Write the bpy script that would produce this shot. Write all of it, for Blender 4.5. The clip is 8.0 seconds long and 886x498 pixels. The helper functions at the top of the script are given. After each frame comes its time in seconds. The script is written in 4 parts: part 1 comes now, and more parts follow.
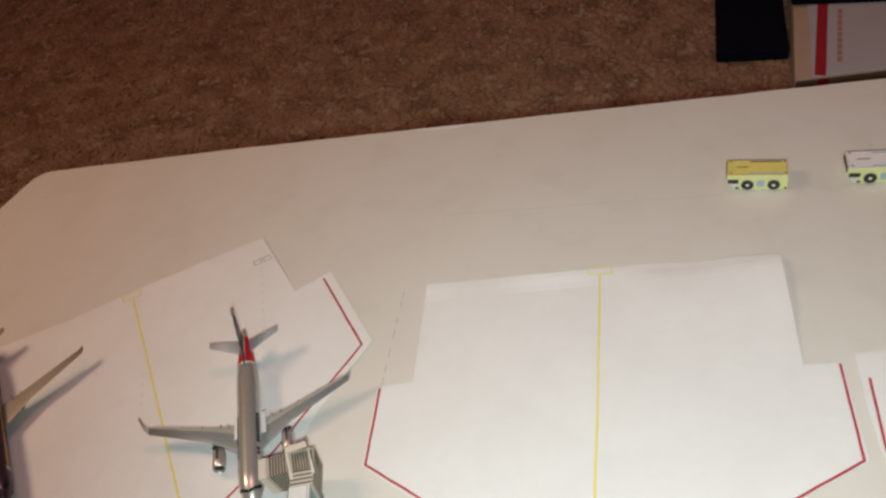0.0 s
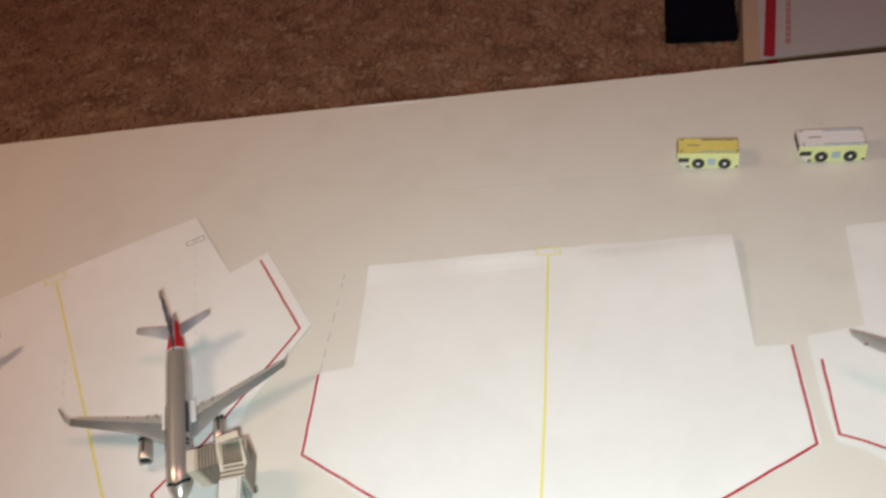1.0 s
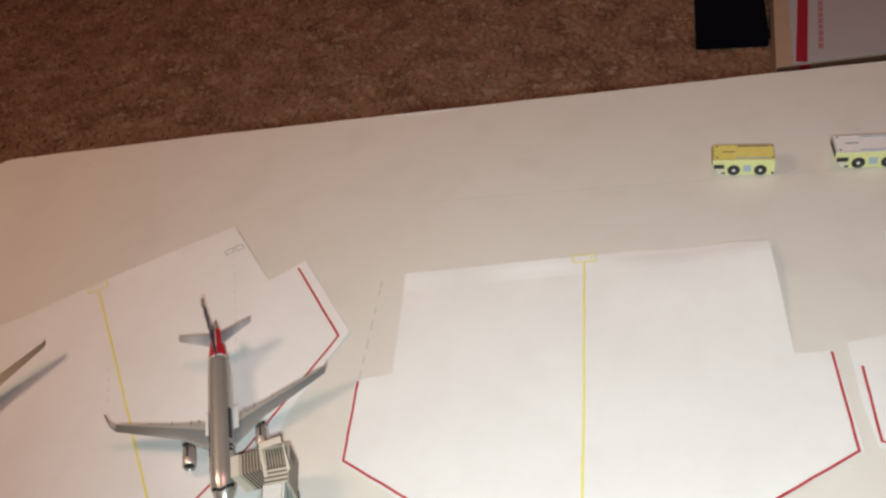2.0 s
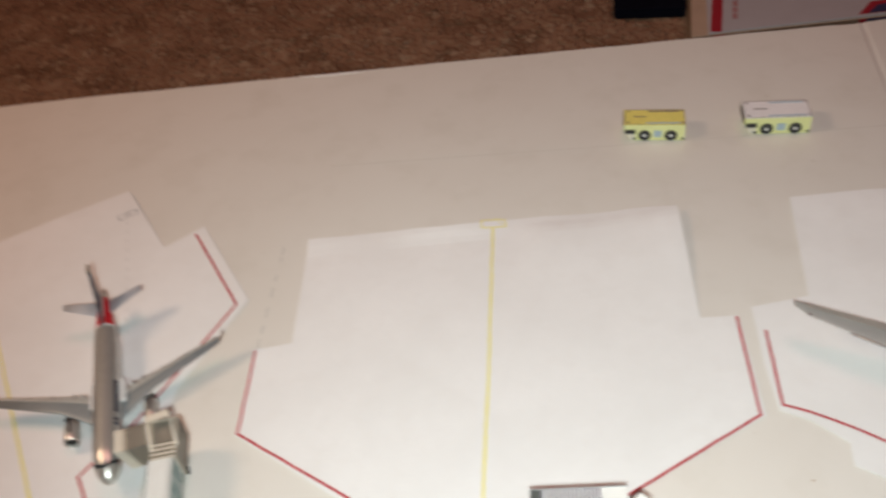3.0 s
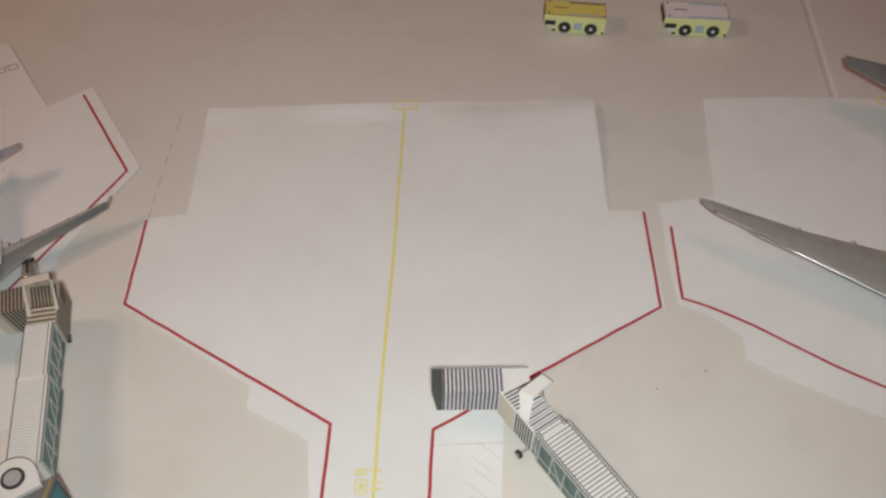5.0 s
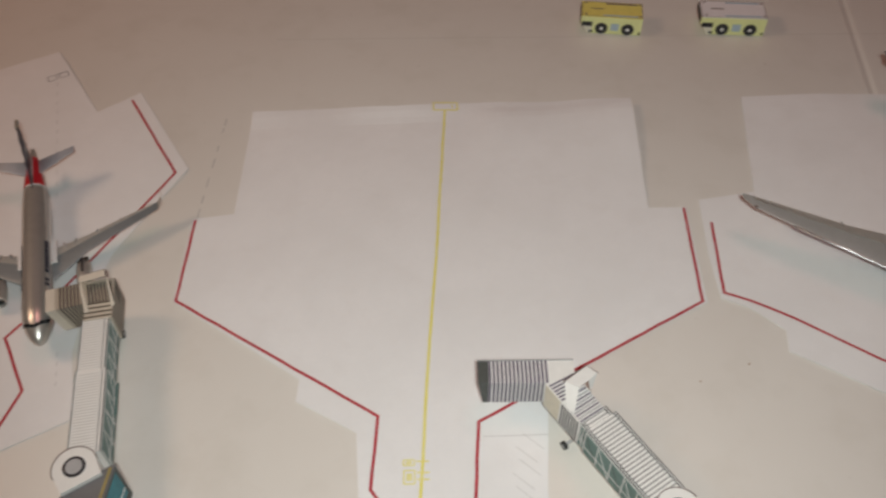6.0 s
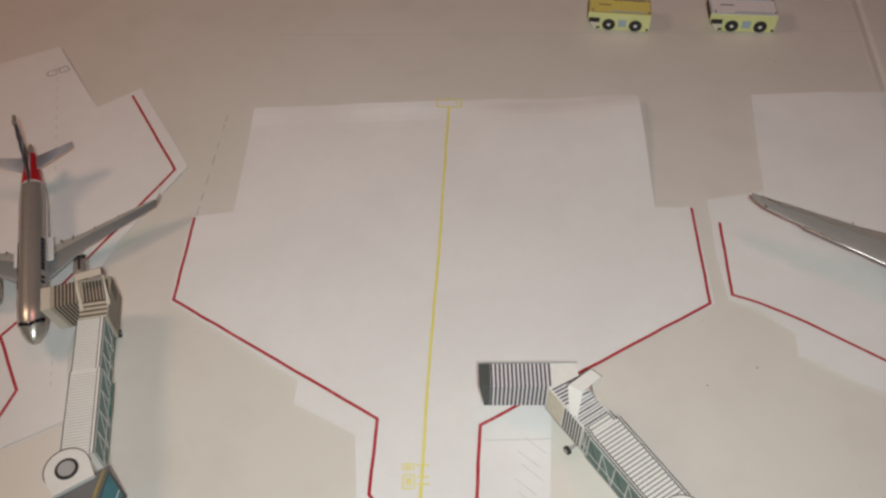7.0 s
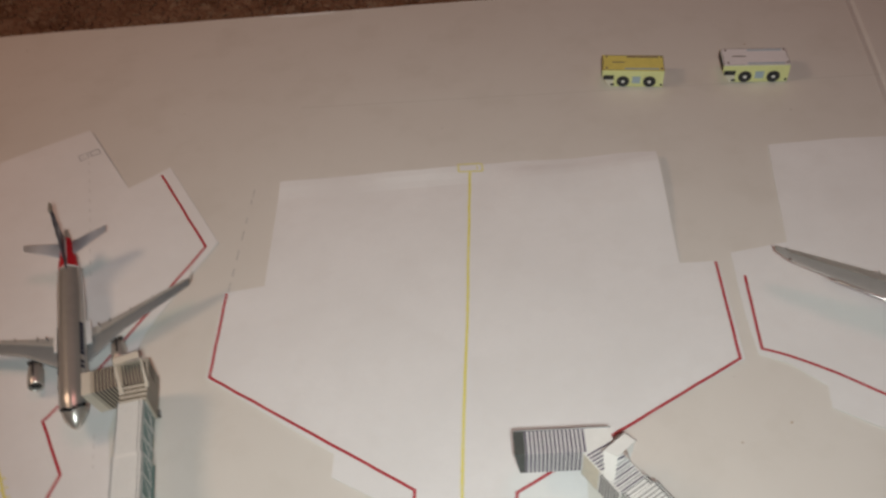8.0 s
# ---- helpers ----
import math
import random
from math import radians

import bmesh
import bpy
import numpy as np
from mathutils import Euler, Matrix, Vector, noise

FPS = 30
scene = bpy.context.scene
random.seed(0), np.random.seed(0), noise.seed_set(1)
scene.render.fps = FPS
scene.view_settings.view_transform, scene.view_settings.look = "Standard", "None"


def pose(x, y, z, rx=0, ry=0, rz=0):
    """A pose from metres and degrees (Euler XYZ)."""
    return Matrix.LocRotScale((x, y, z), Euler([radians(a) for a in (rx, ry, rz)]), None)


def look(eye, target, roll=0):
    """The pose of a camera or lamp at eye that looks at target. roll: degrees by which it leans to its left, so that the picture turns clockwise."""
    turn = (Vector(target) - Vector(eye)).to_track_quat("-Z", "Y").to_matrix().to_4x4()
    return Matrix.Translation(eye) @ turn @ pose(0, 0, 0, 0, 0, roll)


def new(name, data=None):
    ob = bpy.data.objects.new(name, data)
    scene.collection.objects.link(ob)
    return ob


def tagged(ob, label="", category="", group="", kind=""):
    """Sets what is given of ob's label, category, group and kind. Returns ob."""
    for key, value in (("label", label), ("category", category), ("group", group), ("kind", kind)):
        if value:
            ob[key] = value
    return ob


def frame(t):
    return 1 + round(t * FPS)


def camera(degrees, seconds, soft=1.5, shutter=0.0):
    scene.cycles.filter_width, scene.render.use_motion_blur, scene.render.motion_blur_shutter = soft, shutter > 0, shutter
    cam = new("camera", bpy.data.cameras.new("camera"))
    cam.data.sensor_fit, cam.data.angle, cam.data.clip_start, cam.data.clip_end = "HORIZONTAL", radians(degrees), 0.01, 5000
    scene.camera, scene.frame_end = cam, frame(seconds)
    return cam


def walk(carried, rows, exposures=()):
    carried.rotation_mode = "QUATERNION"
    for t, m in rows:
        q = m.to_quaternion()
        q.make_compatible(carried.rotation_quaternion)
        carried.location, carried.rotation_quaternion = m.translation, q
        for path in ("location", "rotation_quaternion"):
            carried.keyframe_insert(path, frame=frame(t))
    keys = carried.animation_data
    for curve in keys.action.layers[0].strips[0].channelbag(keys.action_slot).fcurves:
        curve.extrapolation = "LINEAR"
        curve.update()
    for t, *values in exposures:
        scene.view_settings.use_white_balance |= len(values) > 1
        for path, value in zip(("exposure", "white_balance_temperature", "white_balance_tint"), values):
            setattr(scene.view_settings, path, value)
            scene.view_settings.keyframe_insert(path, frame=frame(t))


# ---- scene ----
cam = camera(53.4, 8.0, soft=2.5, shutter=0.8)
PATH = [
    (0, (0.00296, -0.20496, 0.29551), (-0.31994, 1.27203, -1.01378), -13.873),
    (0.3, (0.00180, -0.20352, 0.29014), (-0.33388, 1.27302, -1.01644), -14.110),
    (0.5, (0.00101, -0.20169, 0.28644), (-0.31347, 1.27486, -1.02538), -13.873),
    (0.6, (0.00263, -0.19851, 0.28412), (-0.28353, 1.27371, -1.03902), -12.945),
    (0.8, (0.00384, -0.19402, 0.28192), (-0.19948, 1.28256, -1.05163), -10.818),
    (1, (0.00324, -0.19422, 0.28070), (-0.21102, 1.26717, -1.06779), -11.222),
    (1.2, (0.00070, -0.19423, 0.28404), (-0.23040, 1.26005, -1.06934), -11.668),
    (2.3, (-0.00200, -0.19732, 0.28425), (-0.27185, 1.27713, -1.03983), -12.833),
    (2.5, (-0.00018, -0.19741, 0.27958), (-0.26019, 1.27054, -1.05366), -12.809),
    (2.7, (0.00453, -0.19185, 0.27256), (-0.18189, 1.25929, -1.09104), -10.913),
    (2.8, (0.00556, -0.19224, 0.27402), (-0.15471, 1.25896, -1.09285), -10.444),
    (3, (0.00652, -0.18979, 0.26992), (-0.10638, 1.24374, -1.12013), -8.764),
    (3.2, (0.00909, -0.18773, 0.26912), (-0.03708, 1.23505, -1.13572), -6.198),
    (3.3, (0.00919, -0.18868, 0.26804), (-0.01499, 1.22191, -1.14959), -5.104),
    (3.5, (0.00787, -0.18999, 0.26547), (0.02894, 1.21212, -1.16059), -2.821),
    (3.7, (0.00832, -0.18752, 0.26240), (0.07258, 1.18575, -1.19019), -0.820),
    (3.8, (0.00819, -0.18763, 0.26091), (0.08824, 1.18173, -1.19457), -0.306),
    (4, (0.00760, -0.18602, 0.25854), (0.12395, 1.15780, -1.21815), 1.256),
    (4.2, (0.00369, -0.18851, 0.25587), (0.13766, 1.13192, -1.24031), 1.889),
    (4.3, (0.00254, -0.19001, 0.25569), (0.12866, 1.12523, -1.24572), 1.715),
    (4.5, (0.00060, -0.19185, 0.25516), (0.11973, 1.10507, -1.26268), 1.629),
    (4.7, (0.00197, -0.19042, 0.25306), (0.11455, 1.08467, -1.28366), 1.701),
    (5.8, (-0.00507, -0.19474, 0.25683), (0.07679, 1.08693, -1.27634), 0.152),
    (6, (-0.00474, -0.19726, 0.25446), (0.04002, 1.09937, -1.26763), -1.108),
    (6.2, (-0.00472, -0.19647, 0.25487), (0.02486, 1.09298, -1.27367), -1.315),
    (6.4, (-0.00423, -0.19579, 0.25432), (0.02085, 1.09065, -1.27684), -1.546),
    (6.5, (-0.00358, -0.19541, 0.25514), (0.01913, 1.09392, -1.27362), -1.476),
    (6.8, (-0.00370, -0.19637, 0.25424), (0.01761, 1.11656, -1.25433), -1.644),
    (7, (-0.00277, -0.19296, 0.25042), (0.02515, 1.09975, -1.27540), -1.351),
    (7.2, (-0.00288, -0.19720, 0.25662), (0.00040, 1.13298, -1.23690), -2.474),
    (7.3, (-0.00216, -0.19687, 0.25597), (-0.00164, 1.15068, -1.22191), -2.721),
    (7.5, (-0.00048, -0.19375, 0.24940), (0.00670, 1.14753, -1.23415), -2.666),
    (7.6, (-0.00211, -0.19358, 0.25319), (0.01583, 1.15851, -1.22043), -2.516),
    (7.7, (-0.00325, -0.19443, 0.25507), (-0.01417, 1.15958, -1.21686), -3.827),
    (7.8, (-0.00266, -0.19190, 0.25698), (-0.01162, 1.17196, -1.20583), -4.061),
    (8, (-0.00315, -0.18936, 0.26026), (-0.02440, 1.17734, -1.19977), -5.609),
]
walk(cam, [(t, look(eye, target, roll)) for t, eye, target, roll in PATH],
     [(0.0, 0.15, 6370, 9), (1.0, 0.285, 6350, 9), (2.5, 0.28, 6360, 11.5), (3.5, -0.025, 6480, 12.5), (4.5, -0.375, 6540, 15.5), (6.5, -0.54, 6690, 16.5), (8.0, -0.51, 6600, 15)])

# ---------------------------------------------------------------- light
world = bpy.data.worlds.new("world")
scene.world = world
world.use_nodes = True
world.node_tree.nodes["Background"].inputs["Color"].default_value = (0.55, 0.6, 0.7, 1)
world.node_tree.nodes["Background"].inputs["Strength"].default_value = 0.15

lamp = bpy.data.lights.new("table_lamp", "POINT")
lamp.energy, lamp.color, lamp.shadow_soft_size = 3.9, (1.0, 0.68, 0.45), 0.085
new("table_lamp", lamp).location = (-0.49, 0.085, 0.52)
# Added warm fill from overhead; no lamp is seen there.
ceiling = bpy.data.lights.new("warm_room_fill", "AREA")
ceiling.shape, ceiling.size, ceiling.energy, ceiling.color = "DISK", 0.8, 6.6, (1.0, 0.43, 0.38)
new("warm_room_fill", ceiling).matrix_world = look((0.35, 0.55, 2.25), (0.2, 0.4, 0.0))
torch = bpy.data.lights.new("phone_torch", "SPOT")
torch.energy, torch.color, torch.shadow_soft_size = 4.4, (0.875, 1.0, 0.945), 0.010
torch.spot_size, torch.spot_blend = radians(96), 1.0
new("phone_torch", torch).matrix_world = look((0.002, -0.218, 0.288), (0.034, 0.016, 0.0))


# ---------------------------------------------------------------- materials
class Mat:
    """Small builder for procedural materials."""

    def __init__(self, name, colour, rough=0.6, metal=0.0, spec=0.5):
        self.m = bpy.data.materials.new(name)
        self.m.use_nodes = True
        self.t = self.m.node_tree
        self.b = self.t.nodes["Principled BSDF"]
        self.b.inputs["Base Color"].default_value = (*colour, 1)
        self.b.inputs["Roughness"].default_value = rough
        self.b.inputs["Metallic"].default_value = metal
        self.b.inputs["Specular IOR Level"].default_value = spec
        self.colour = self.b.inputs["Base Color"]
        self.base = colour
        self.source = None
        self.coord = self.t.nodes.new("ShaderNodeTexCoord").outputs["Object"]

    def noise(self, scale, detail=4.0, rough=0.6):
        n = self.t.nodes.new("ShaderNodeTexNoise")
        n.inputs["Scale"].default_value, n.inputs["Detail"].default_value, n.inputs["Roughness"].default_value = scale, detail, rough
        self.t.links.new(self.coord, n.inputs["Vector"])
        return n.outputs["Fac"]

    def ramp(self, fac, lo, hi):
        n = self.t.nodes.new("ShaderNodeMapRange")
        n.inputs["From Min"].default_value, n.inputs["From Max"].default_value = lo, hi
        self.t.links.new(fac, n.inputs["Value"])
        return n.outputs["Result"]

    def stain(self, fac, colour, amount=1.0):
        """Mixes colour over what is there, by fac."""
        n = self.t.nodes.new("ShaderNodeMix")
        n.data_type = "RGBA"
        if amount < 1.0:
            k = self.t.nodes.new("ShaderNodeMath")
            k.operation = "MULTIPLY"
            k.inputs[1].default_value = amount
            self.t.links.new(fac, k.inputs[0])
            fac = k.outputs[0]
        self.t.links.new(fac, n.inputs["Factor"])
        if self.source is None:
            n.inputs["A"].default_value = (*self.base, 1)
        else:
            self.t.links.new(self.source, n.inputs["A"])
        n.inputs["B"].default_value = (*colour, 1)
        self.source = n.outputs["Result"]
        self.t.links.new(self.source, self.colour)
        return self

    def bump(self, fac, strength, distance):
        n = self.t.nodes.new("ShaderNodeBump")
        n.inputs["Strength"].default_value, n.inputs["Distance"].default_value = strength, distance
        self.t.links.new(fac, n.inputs["Height"])
        last = self.b.inputs["Normal"].links
        if last:
            self.t.links.new(last[0].from_socket, n.inputs["Normal"])
        self.t.links.new(n.outputs["Normal"], self.b.inputs["Normal"])
        return self

    def gloss(self, fac, lo, hi):
        n = self.t.nodes.new("ShaderNodeMapRange")
        n.inputs["To Min"].default_value, n.inputs["To Max"].default_value = lo, hi
        self.t.links.new(fac, n.inputs["Value"])
        self.t.links.new(n.outputs["Result"], self.b.inputs["Roughness"])
        return self


def plain(name, colour, rough=0.6, metal=0.0, spec=0.5, vary=0.12, scale=400.0):
    m = Mat(name, colour, rough, metal, spec)
    m.stain(m.ramp(m.noise(scale), 0.35, 0.75), tuple(c * (1 - vary) for c in colour))
    m.stain(m.ramp(m.noise(scale * 0.12, 3.0), 0.4, 0.8), tuple(min(1, c * (1 + vary)) for c in colour), 0.6)
    m.bump(m.noise(scale * 6), 0.12, 0.00005)
    return m.m


def board_material():
    m = Mat("white_board", (0.768, 0.746, 0.704), 0.42, 0.0, 0.7)
    m.stain(m.ramp(m.noise(7.0, 4.0), 0.42, 0.75), (0.728, 0.695, 0.648), 0.8)
    m.stain(m.ramp(m.noise(38.0, 5.0), 0.50, 0.75), (0.635, 0.605, 0.545), 0.4)
    m.stain(m.ramp(m.noise(240.0, 2.0), 0.745, 0.78), (0.36, 0.30, 0.24), 0.45)
    m.gloss(m.noise(30.0), 0.34, 0.5)
    m.bump(m.noise(60.0, 3.0), 0.10, 0.0006)
    m.bump(m.noise(1500.0, 2.0), 0.10, 0.0001)
    return m.m


def paper_material():
    m = Mat("white_paper", (0.85, 0.845, 0.85), 0.85, 0.0, 0.2)
    m.stain(m.ramp(m.noise(26.0, 5.0), 0.40, 0.66), (0.78, 0.775, 0.775), 0.6)
    m.stain(m.ramp(m.noise(75.0, 4.0), 0.50, 0.72), (0.79, 0.775, 0.77), 0.5)
    m.stain(m.ramp(m.noise(900.0, 3.0), 0.4, 0.8), (0.80, 0.80, 0.82), 0.5)
    m.bump(m.noise(24.0, 3.0), 0.45, 0.0010)
    m.bump(m.noise(90.0, 3.0), 0.30, 0.0003)
    m.bump(m.noise(2600.0, 2.0), 0.10, 0.00004)
    return m.m


def carpet_material():
    m = Mat("brown_carpet", (0.268, 0.158, 0.101), 1.0, 0.0, 0.03)
    island = m.t.nodes.new("ShaderNodeNewGeometry").outputs["Random Per Island"]
    m.stain(m.ramp(island, 0.4, 1.0), (0.325, 0.212, 0.142), 0.7)
    m.stain(m.ramp(m.noise(34.0, 3.0, 0.65), 0.47, 0.60), (0.140, 0.076, 0.045), 0.75)
    m.stain(m.ramp(m.noise(68.0, 3.0, 0.65), 0.53, 0.63), (0.420, 0.305, 0.215), 0.7)
    m.stain(m.ramp(m.noise(200.0, 3.0, 0.6), 0.55, 0.68), (0.150, 0.078, 0.048), 0.5)
    m.stain(m.ramp(m.noise(9.0, 2.0), 0.45, 0.75), (0.205, 0.115, 0.075), 0.5)
    m.bump(m.noise(900.0, 3.0), 0.35, 0.0010)
    return m.m


def pen_material(name, colour, worn, cover=0.55):
    """Hand-drawn pen: uneven strokes."""
    m = Mat(name, colour, 0.75, 0.0, 0.2)
    m.stain(m.ramp(m.noise(160.0, 4.0), 0.45, 0.75), worn, cover)
    m.stain(m.ramp(m.noise(1300.0, 3.0), 0.5, 0.8), worn, cover * 0.6)
    return m.m


BOARD = board_material()
EDGE_PALE = plain("pale_edge", (0.82, 0.78, 0.74), 0.5, vary=0.14, scale=90)
PAPER = paper_material()
CARPET = carpet_material()
RED_PEN = pen_material("red_pen", (0.44, 0.025, 0.04), (0.62, 0.14, 0.15))
YELLOW_PEN = pen_material("yellow_pen", (0.80, 0.73, 0.20), (0.85, 0.82, 0.52))
YELLOW_FAINT = pen_material("faint_yellow_pen", (0.81, 0.75, 0.28), (0.85, 0.82, 0.56), 0.7)
PENCIL_DARK = pen_material("dark_pencil", (0.34, 0.34, 0.36), (0.50, 0.50, 0.51), 0.5)
BOARD_LINE = pen_material("worn_ruled_line", (0.700, 0.668, 0.620), (0.75, 0.722, 0.675), 0.85)
PENCIL_MID = pen_material("worn_pencil", (0.54, 0.525, 0.505), (0.66, 0.64, 0.61), 0.7)
PENCIL = pen_material("pencil", (0.61, 0.60, 0.60), (0.72, 0.71, 0.71), 0.8)
CARD = plain("white_card", (0.82, 0.81, 0.79), 0.7, vary=0.06)
CARD_GREY = plain("grey_card", (0.42, 0.42, 0.43), 0.65)
CARD_INK = plain("black_ink", (0.03, 0.03, 0.035), 0.6, vary=0.4)
CARD_PURPLE = plain("violet_ink", (0.10, 0.075, 0.13), 0.6, vary=0.3)
CARD_TAUPE = plain("taupe_card", (0.27, 0.24, 0.20), 0.65, vary=0.10)
CARD_DARK = plain("dark_grey_card", (0.085, 0.095, 0.09), 0.6, vary=0.25)
GLASS_PRINT = plain("teal_print", (0.10, 0.19, 0.175), 0.45, vary=0.35, scale=300)
RIB_PALE = plain("pale_grey_print", (0.70, 0.69, 0.68), 0.7, vary=0.06)
RIB_MID = plain("mid_grey_print", (0.56, 0.55, 0.54), 0.7, vary=0.08)
TRUCK_WHITE = plain("white_roof_print", (0.84, 0.82, 0.84), 0.6, vary=0.06)
RIB_DARK = plain("dark_rib_print", (0.30, 0.29, 0.29), 0.65, vary=0.25)
EDGE_LINE = plain("dark_outline_print", (0.09, 0.09, 0.095), 0.65, vary=0.3)
ROOF_GREY = plain("dark_roof_print", (0.16, 0.16, 0.165), 0.6, vary=0.15)
TEAL = plain("turquoise_print", (0.03, 0.24, 0.30), 0.5, vary=0.3)
CREAM_CARD = plain("pale_cream_card", (0.68, 0.62, 0.53), 0.7, vary=0.10)
FAWN_CARD = plain("fawn_card", (0.47, 0.41, 0.335), 0.7, vary=0.12)
BROWN_INK = plain("brown_black_ink", (0.075, 0.058, 0.046), 0.6, vary=0.35)
TAN = plain("cream_card", (0.75, 0.70, 0.58), 0.7)
SILVER = plain("silver_paint", (0.71, 0.69, 0.65), 0.31, 0.72, vary=0.08)
WING_GREY = plain("grey_wing_paint", (0.27, 0.29, 0.30), 0.42, 0.15, vary=0.10)
WIDE_WING = plain("pale_grey_wing_paint", (0.41, 0.415, 0.405), 0.40, 0.15, vary=0.10)
TAUPE_WING = plain("taupe_flap_paint", (0.62, 0.59, 0.55), 0.7, vary=0.10)
FLAP_PALE = plain("pale_flap_paint", (0.70, 0.69, 0.66), 0.65, vary=0.08)
METAL = plain("bare_metal_edge", (0.66, 0.66, 0.67), 0.34, 0.9, vary=0.06)
STAB_GREY = plain("pale_tail_paint", (0.52, 0.54, 0.58), 0.45, 0.1, vary=0.06)
FIN_GREY = plain("fin_paint", (0.13, 0.13, 0.16), 0.32, 0.3, vary=0.2)
RED_PAINT = plain("red_paint", (0.55, 0.02, 0.03), 0.35, vary=0.15)
WHITE_PAINT = plain("white_paint", (0.82, 0.82, 0.82), 0.35, vary=0.05)
BLUE_PAINT = plain("navy_paint", (0.022, 0.026, 0.05), 0.35, vary=0.2)
BLACK_RUBBER = plain("black_rubber", (0.025, 0.025, 0.025), 0.7, vary=0.3)
COCKPIT = plain("cockpit_glass", (0.015, 0.018, 0.022), 0.12, spec=0.8, vary=0.1)
PLUM = plain("plum_paint", (0.045, 0.022, 0.04), 0.3, vary=0.3)
GOLD = plain("gold_paint", (0.65, 0.42, 0.08), 0.35, 0.3, vary=0.2)
CREAM_WING = plain("beige_wing_paint", (0.42, 0.37, 0.29), 0.45, 0.1, vary=0.1)
TRUCK_YELLOW = plain("golden_yellow_print", (0.80, 0.705, 0.19), 0.6, vary=0.12)
TRUCK_GOLD = plain("dull_gold_print", (0.34, 0.27, 0.10), 0.6, vary=0.2)
TRUCK_LIME = plain("lime_yellow_print", (0.80, 0.80, 0.38), 0.6, vary=0.10)
TRUCK_PANEL = plain("pale_blue_print", (0.42, 0.52, 0.60), 0.6)
TRUCK_LINE = plain("brown_print_line", (0.20, 0.15, 0.14), 0.7, vary=0.3)
BOX_WHITE = plain("white_carton", (0.46, 0.465, 0.50), 0.6, vary=0.08, scale=60)
BOX_KRAFT = plain("kraft_carton", (0.47, 0.36, 0.27), 0.8, vary=0.15, scale=60)
# Darker copy of the kraft: the table's shade is in its colour.
BOX_KRAFT_SHADED = plain("shaded_kraft_carton", (0.20, 0.13, 0.09), 0.8, vary=0.2, scale=60)
BOX_RED = plain("red_carton_print", (0.34, 0.012, 0.028), 0.6, vary=0.12, scale=60)
BOX_PINK = plain("pale_red_carton_print", (0.40, 0.22, 0.23), 0.6, vary=0.12, scale=60)
BOX_NAVY = plain("navy_carton_print", (0.03, 0.035, 0.10), 0.6, vary=0.2, scale=60)
BLACK_CASE = plain("black_fabric", (0.005, 0.006, 0.012), 0.9, spec=0.04, vary=0.4, scale=200)
WALL_PAINT = plain("wall_paint", (0.40, 0.35, 0.30), 0.8, vary=0.05, scale=8)
CEIL_PAINT = plain("ceiling_paint", (0.80, 0.79, 0.77), 0.85, vary=0.04, scale=8)


# ---------------------------------------------------------------- mesh helpers
def mesh_of(name, bm, material, smooth=False):
    bmesh.ops.recalc_face_normals(bm, faces=bm.faces)
    data = bpy.data.meshes.new(name)
    bm.to_mesh(data)
    bm.free()
    data.materials.append(material)
    if smooth:
        data.polygons.foreach_set("use_smooth", [True] * len(data.polygons))
    return data


def part(name, bm, material, parent, label="", smooth=False):
    ob = new(name, mesh_of(name, bm, material, smooth))
    ob.parent = parent
    if label:
        ob["label"] = label
    return ob


def thing(name, m=None, label="", category="", group="", kind=""):
    ob = new(name)
    ob.empty_display_size = 0.01
    if m is not None:
        ob.matrix_world = m
    return tagged(ob, label, category, group, kind)


def solid(name, bm, material, label="", category="", group="", kind="", smooth=False):
    return tagged(new(name, mesh_of(name, bm, material, smooth)), label, category, group, kind)


def box(size, at=(0, 0, 0), bevel=0.0, m=None, segs=2):
    """A box whose base is centred on at."""
    bm = bmesh.new()
    bmesh.ops.create_cube(bm, size=1.0)
    bmesh.ops.transform(bm, matrix=Matrix.Translation((at[0], at[1], at[2] + size[2] / 2)) @ Matrix.Diagonal((*size, 1)), verts=bm.verts)
    if bevel:
        bmesh.ops.bevel(bm, geom=bm.edges[:], offset=bevel, segments=segs, affect="EDGES", profile=0.5)
    if m is not None:
        bmesh.ops.transform(bm, matrix=m, verts=bm.verts)
    return bm


def join(*parts_):
    out = bmesh.new()
    for b in parts_:
        tmp = bpy.data.meshes.new("tmp")
        b.to_mesh(tmp)
        b.free()
        out.from_mesh(tmp)
        bpy.data.meshes.remove(tmp)
    return out


def prism(points, z0, z1, bevel=0.0):
    """A flat outline raised from z0 to z1."""
    bm = bmesh.new()
    low = [bm.verts.new((x, y, z0)) for x, y in points]
    face = bm.faces.new(low)
    made = bmesh.ops.extrude_face_region(bm, geom=[face])
    up = [v for v in made["geom"] if isinstance(v, bmesh.types.BMVert)]
    for v in up:
        v.co.z = z1
    if bevel:
        top = [e for e in bm.edges if all(abs(v.co.z - z1) < 1e-7 for v in e.verts)]
        bmesh.ops.bevel(bm, geom=top, offset=bevel, segments=3, affect="EDGES", profile=0.5)
    return bm


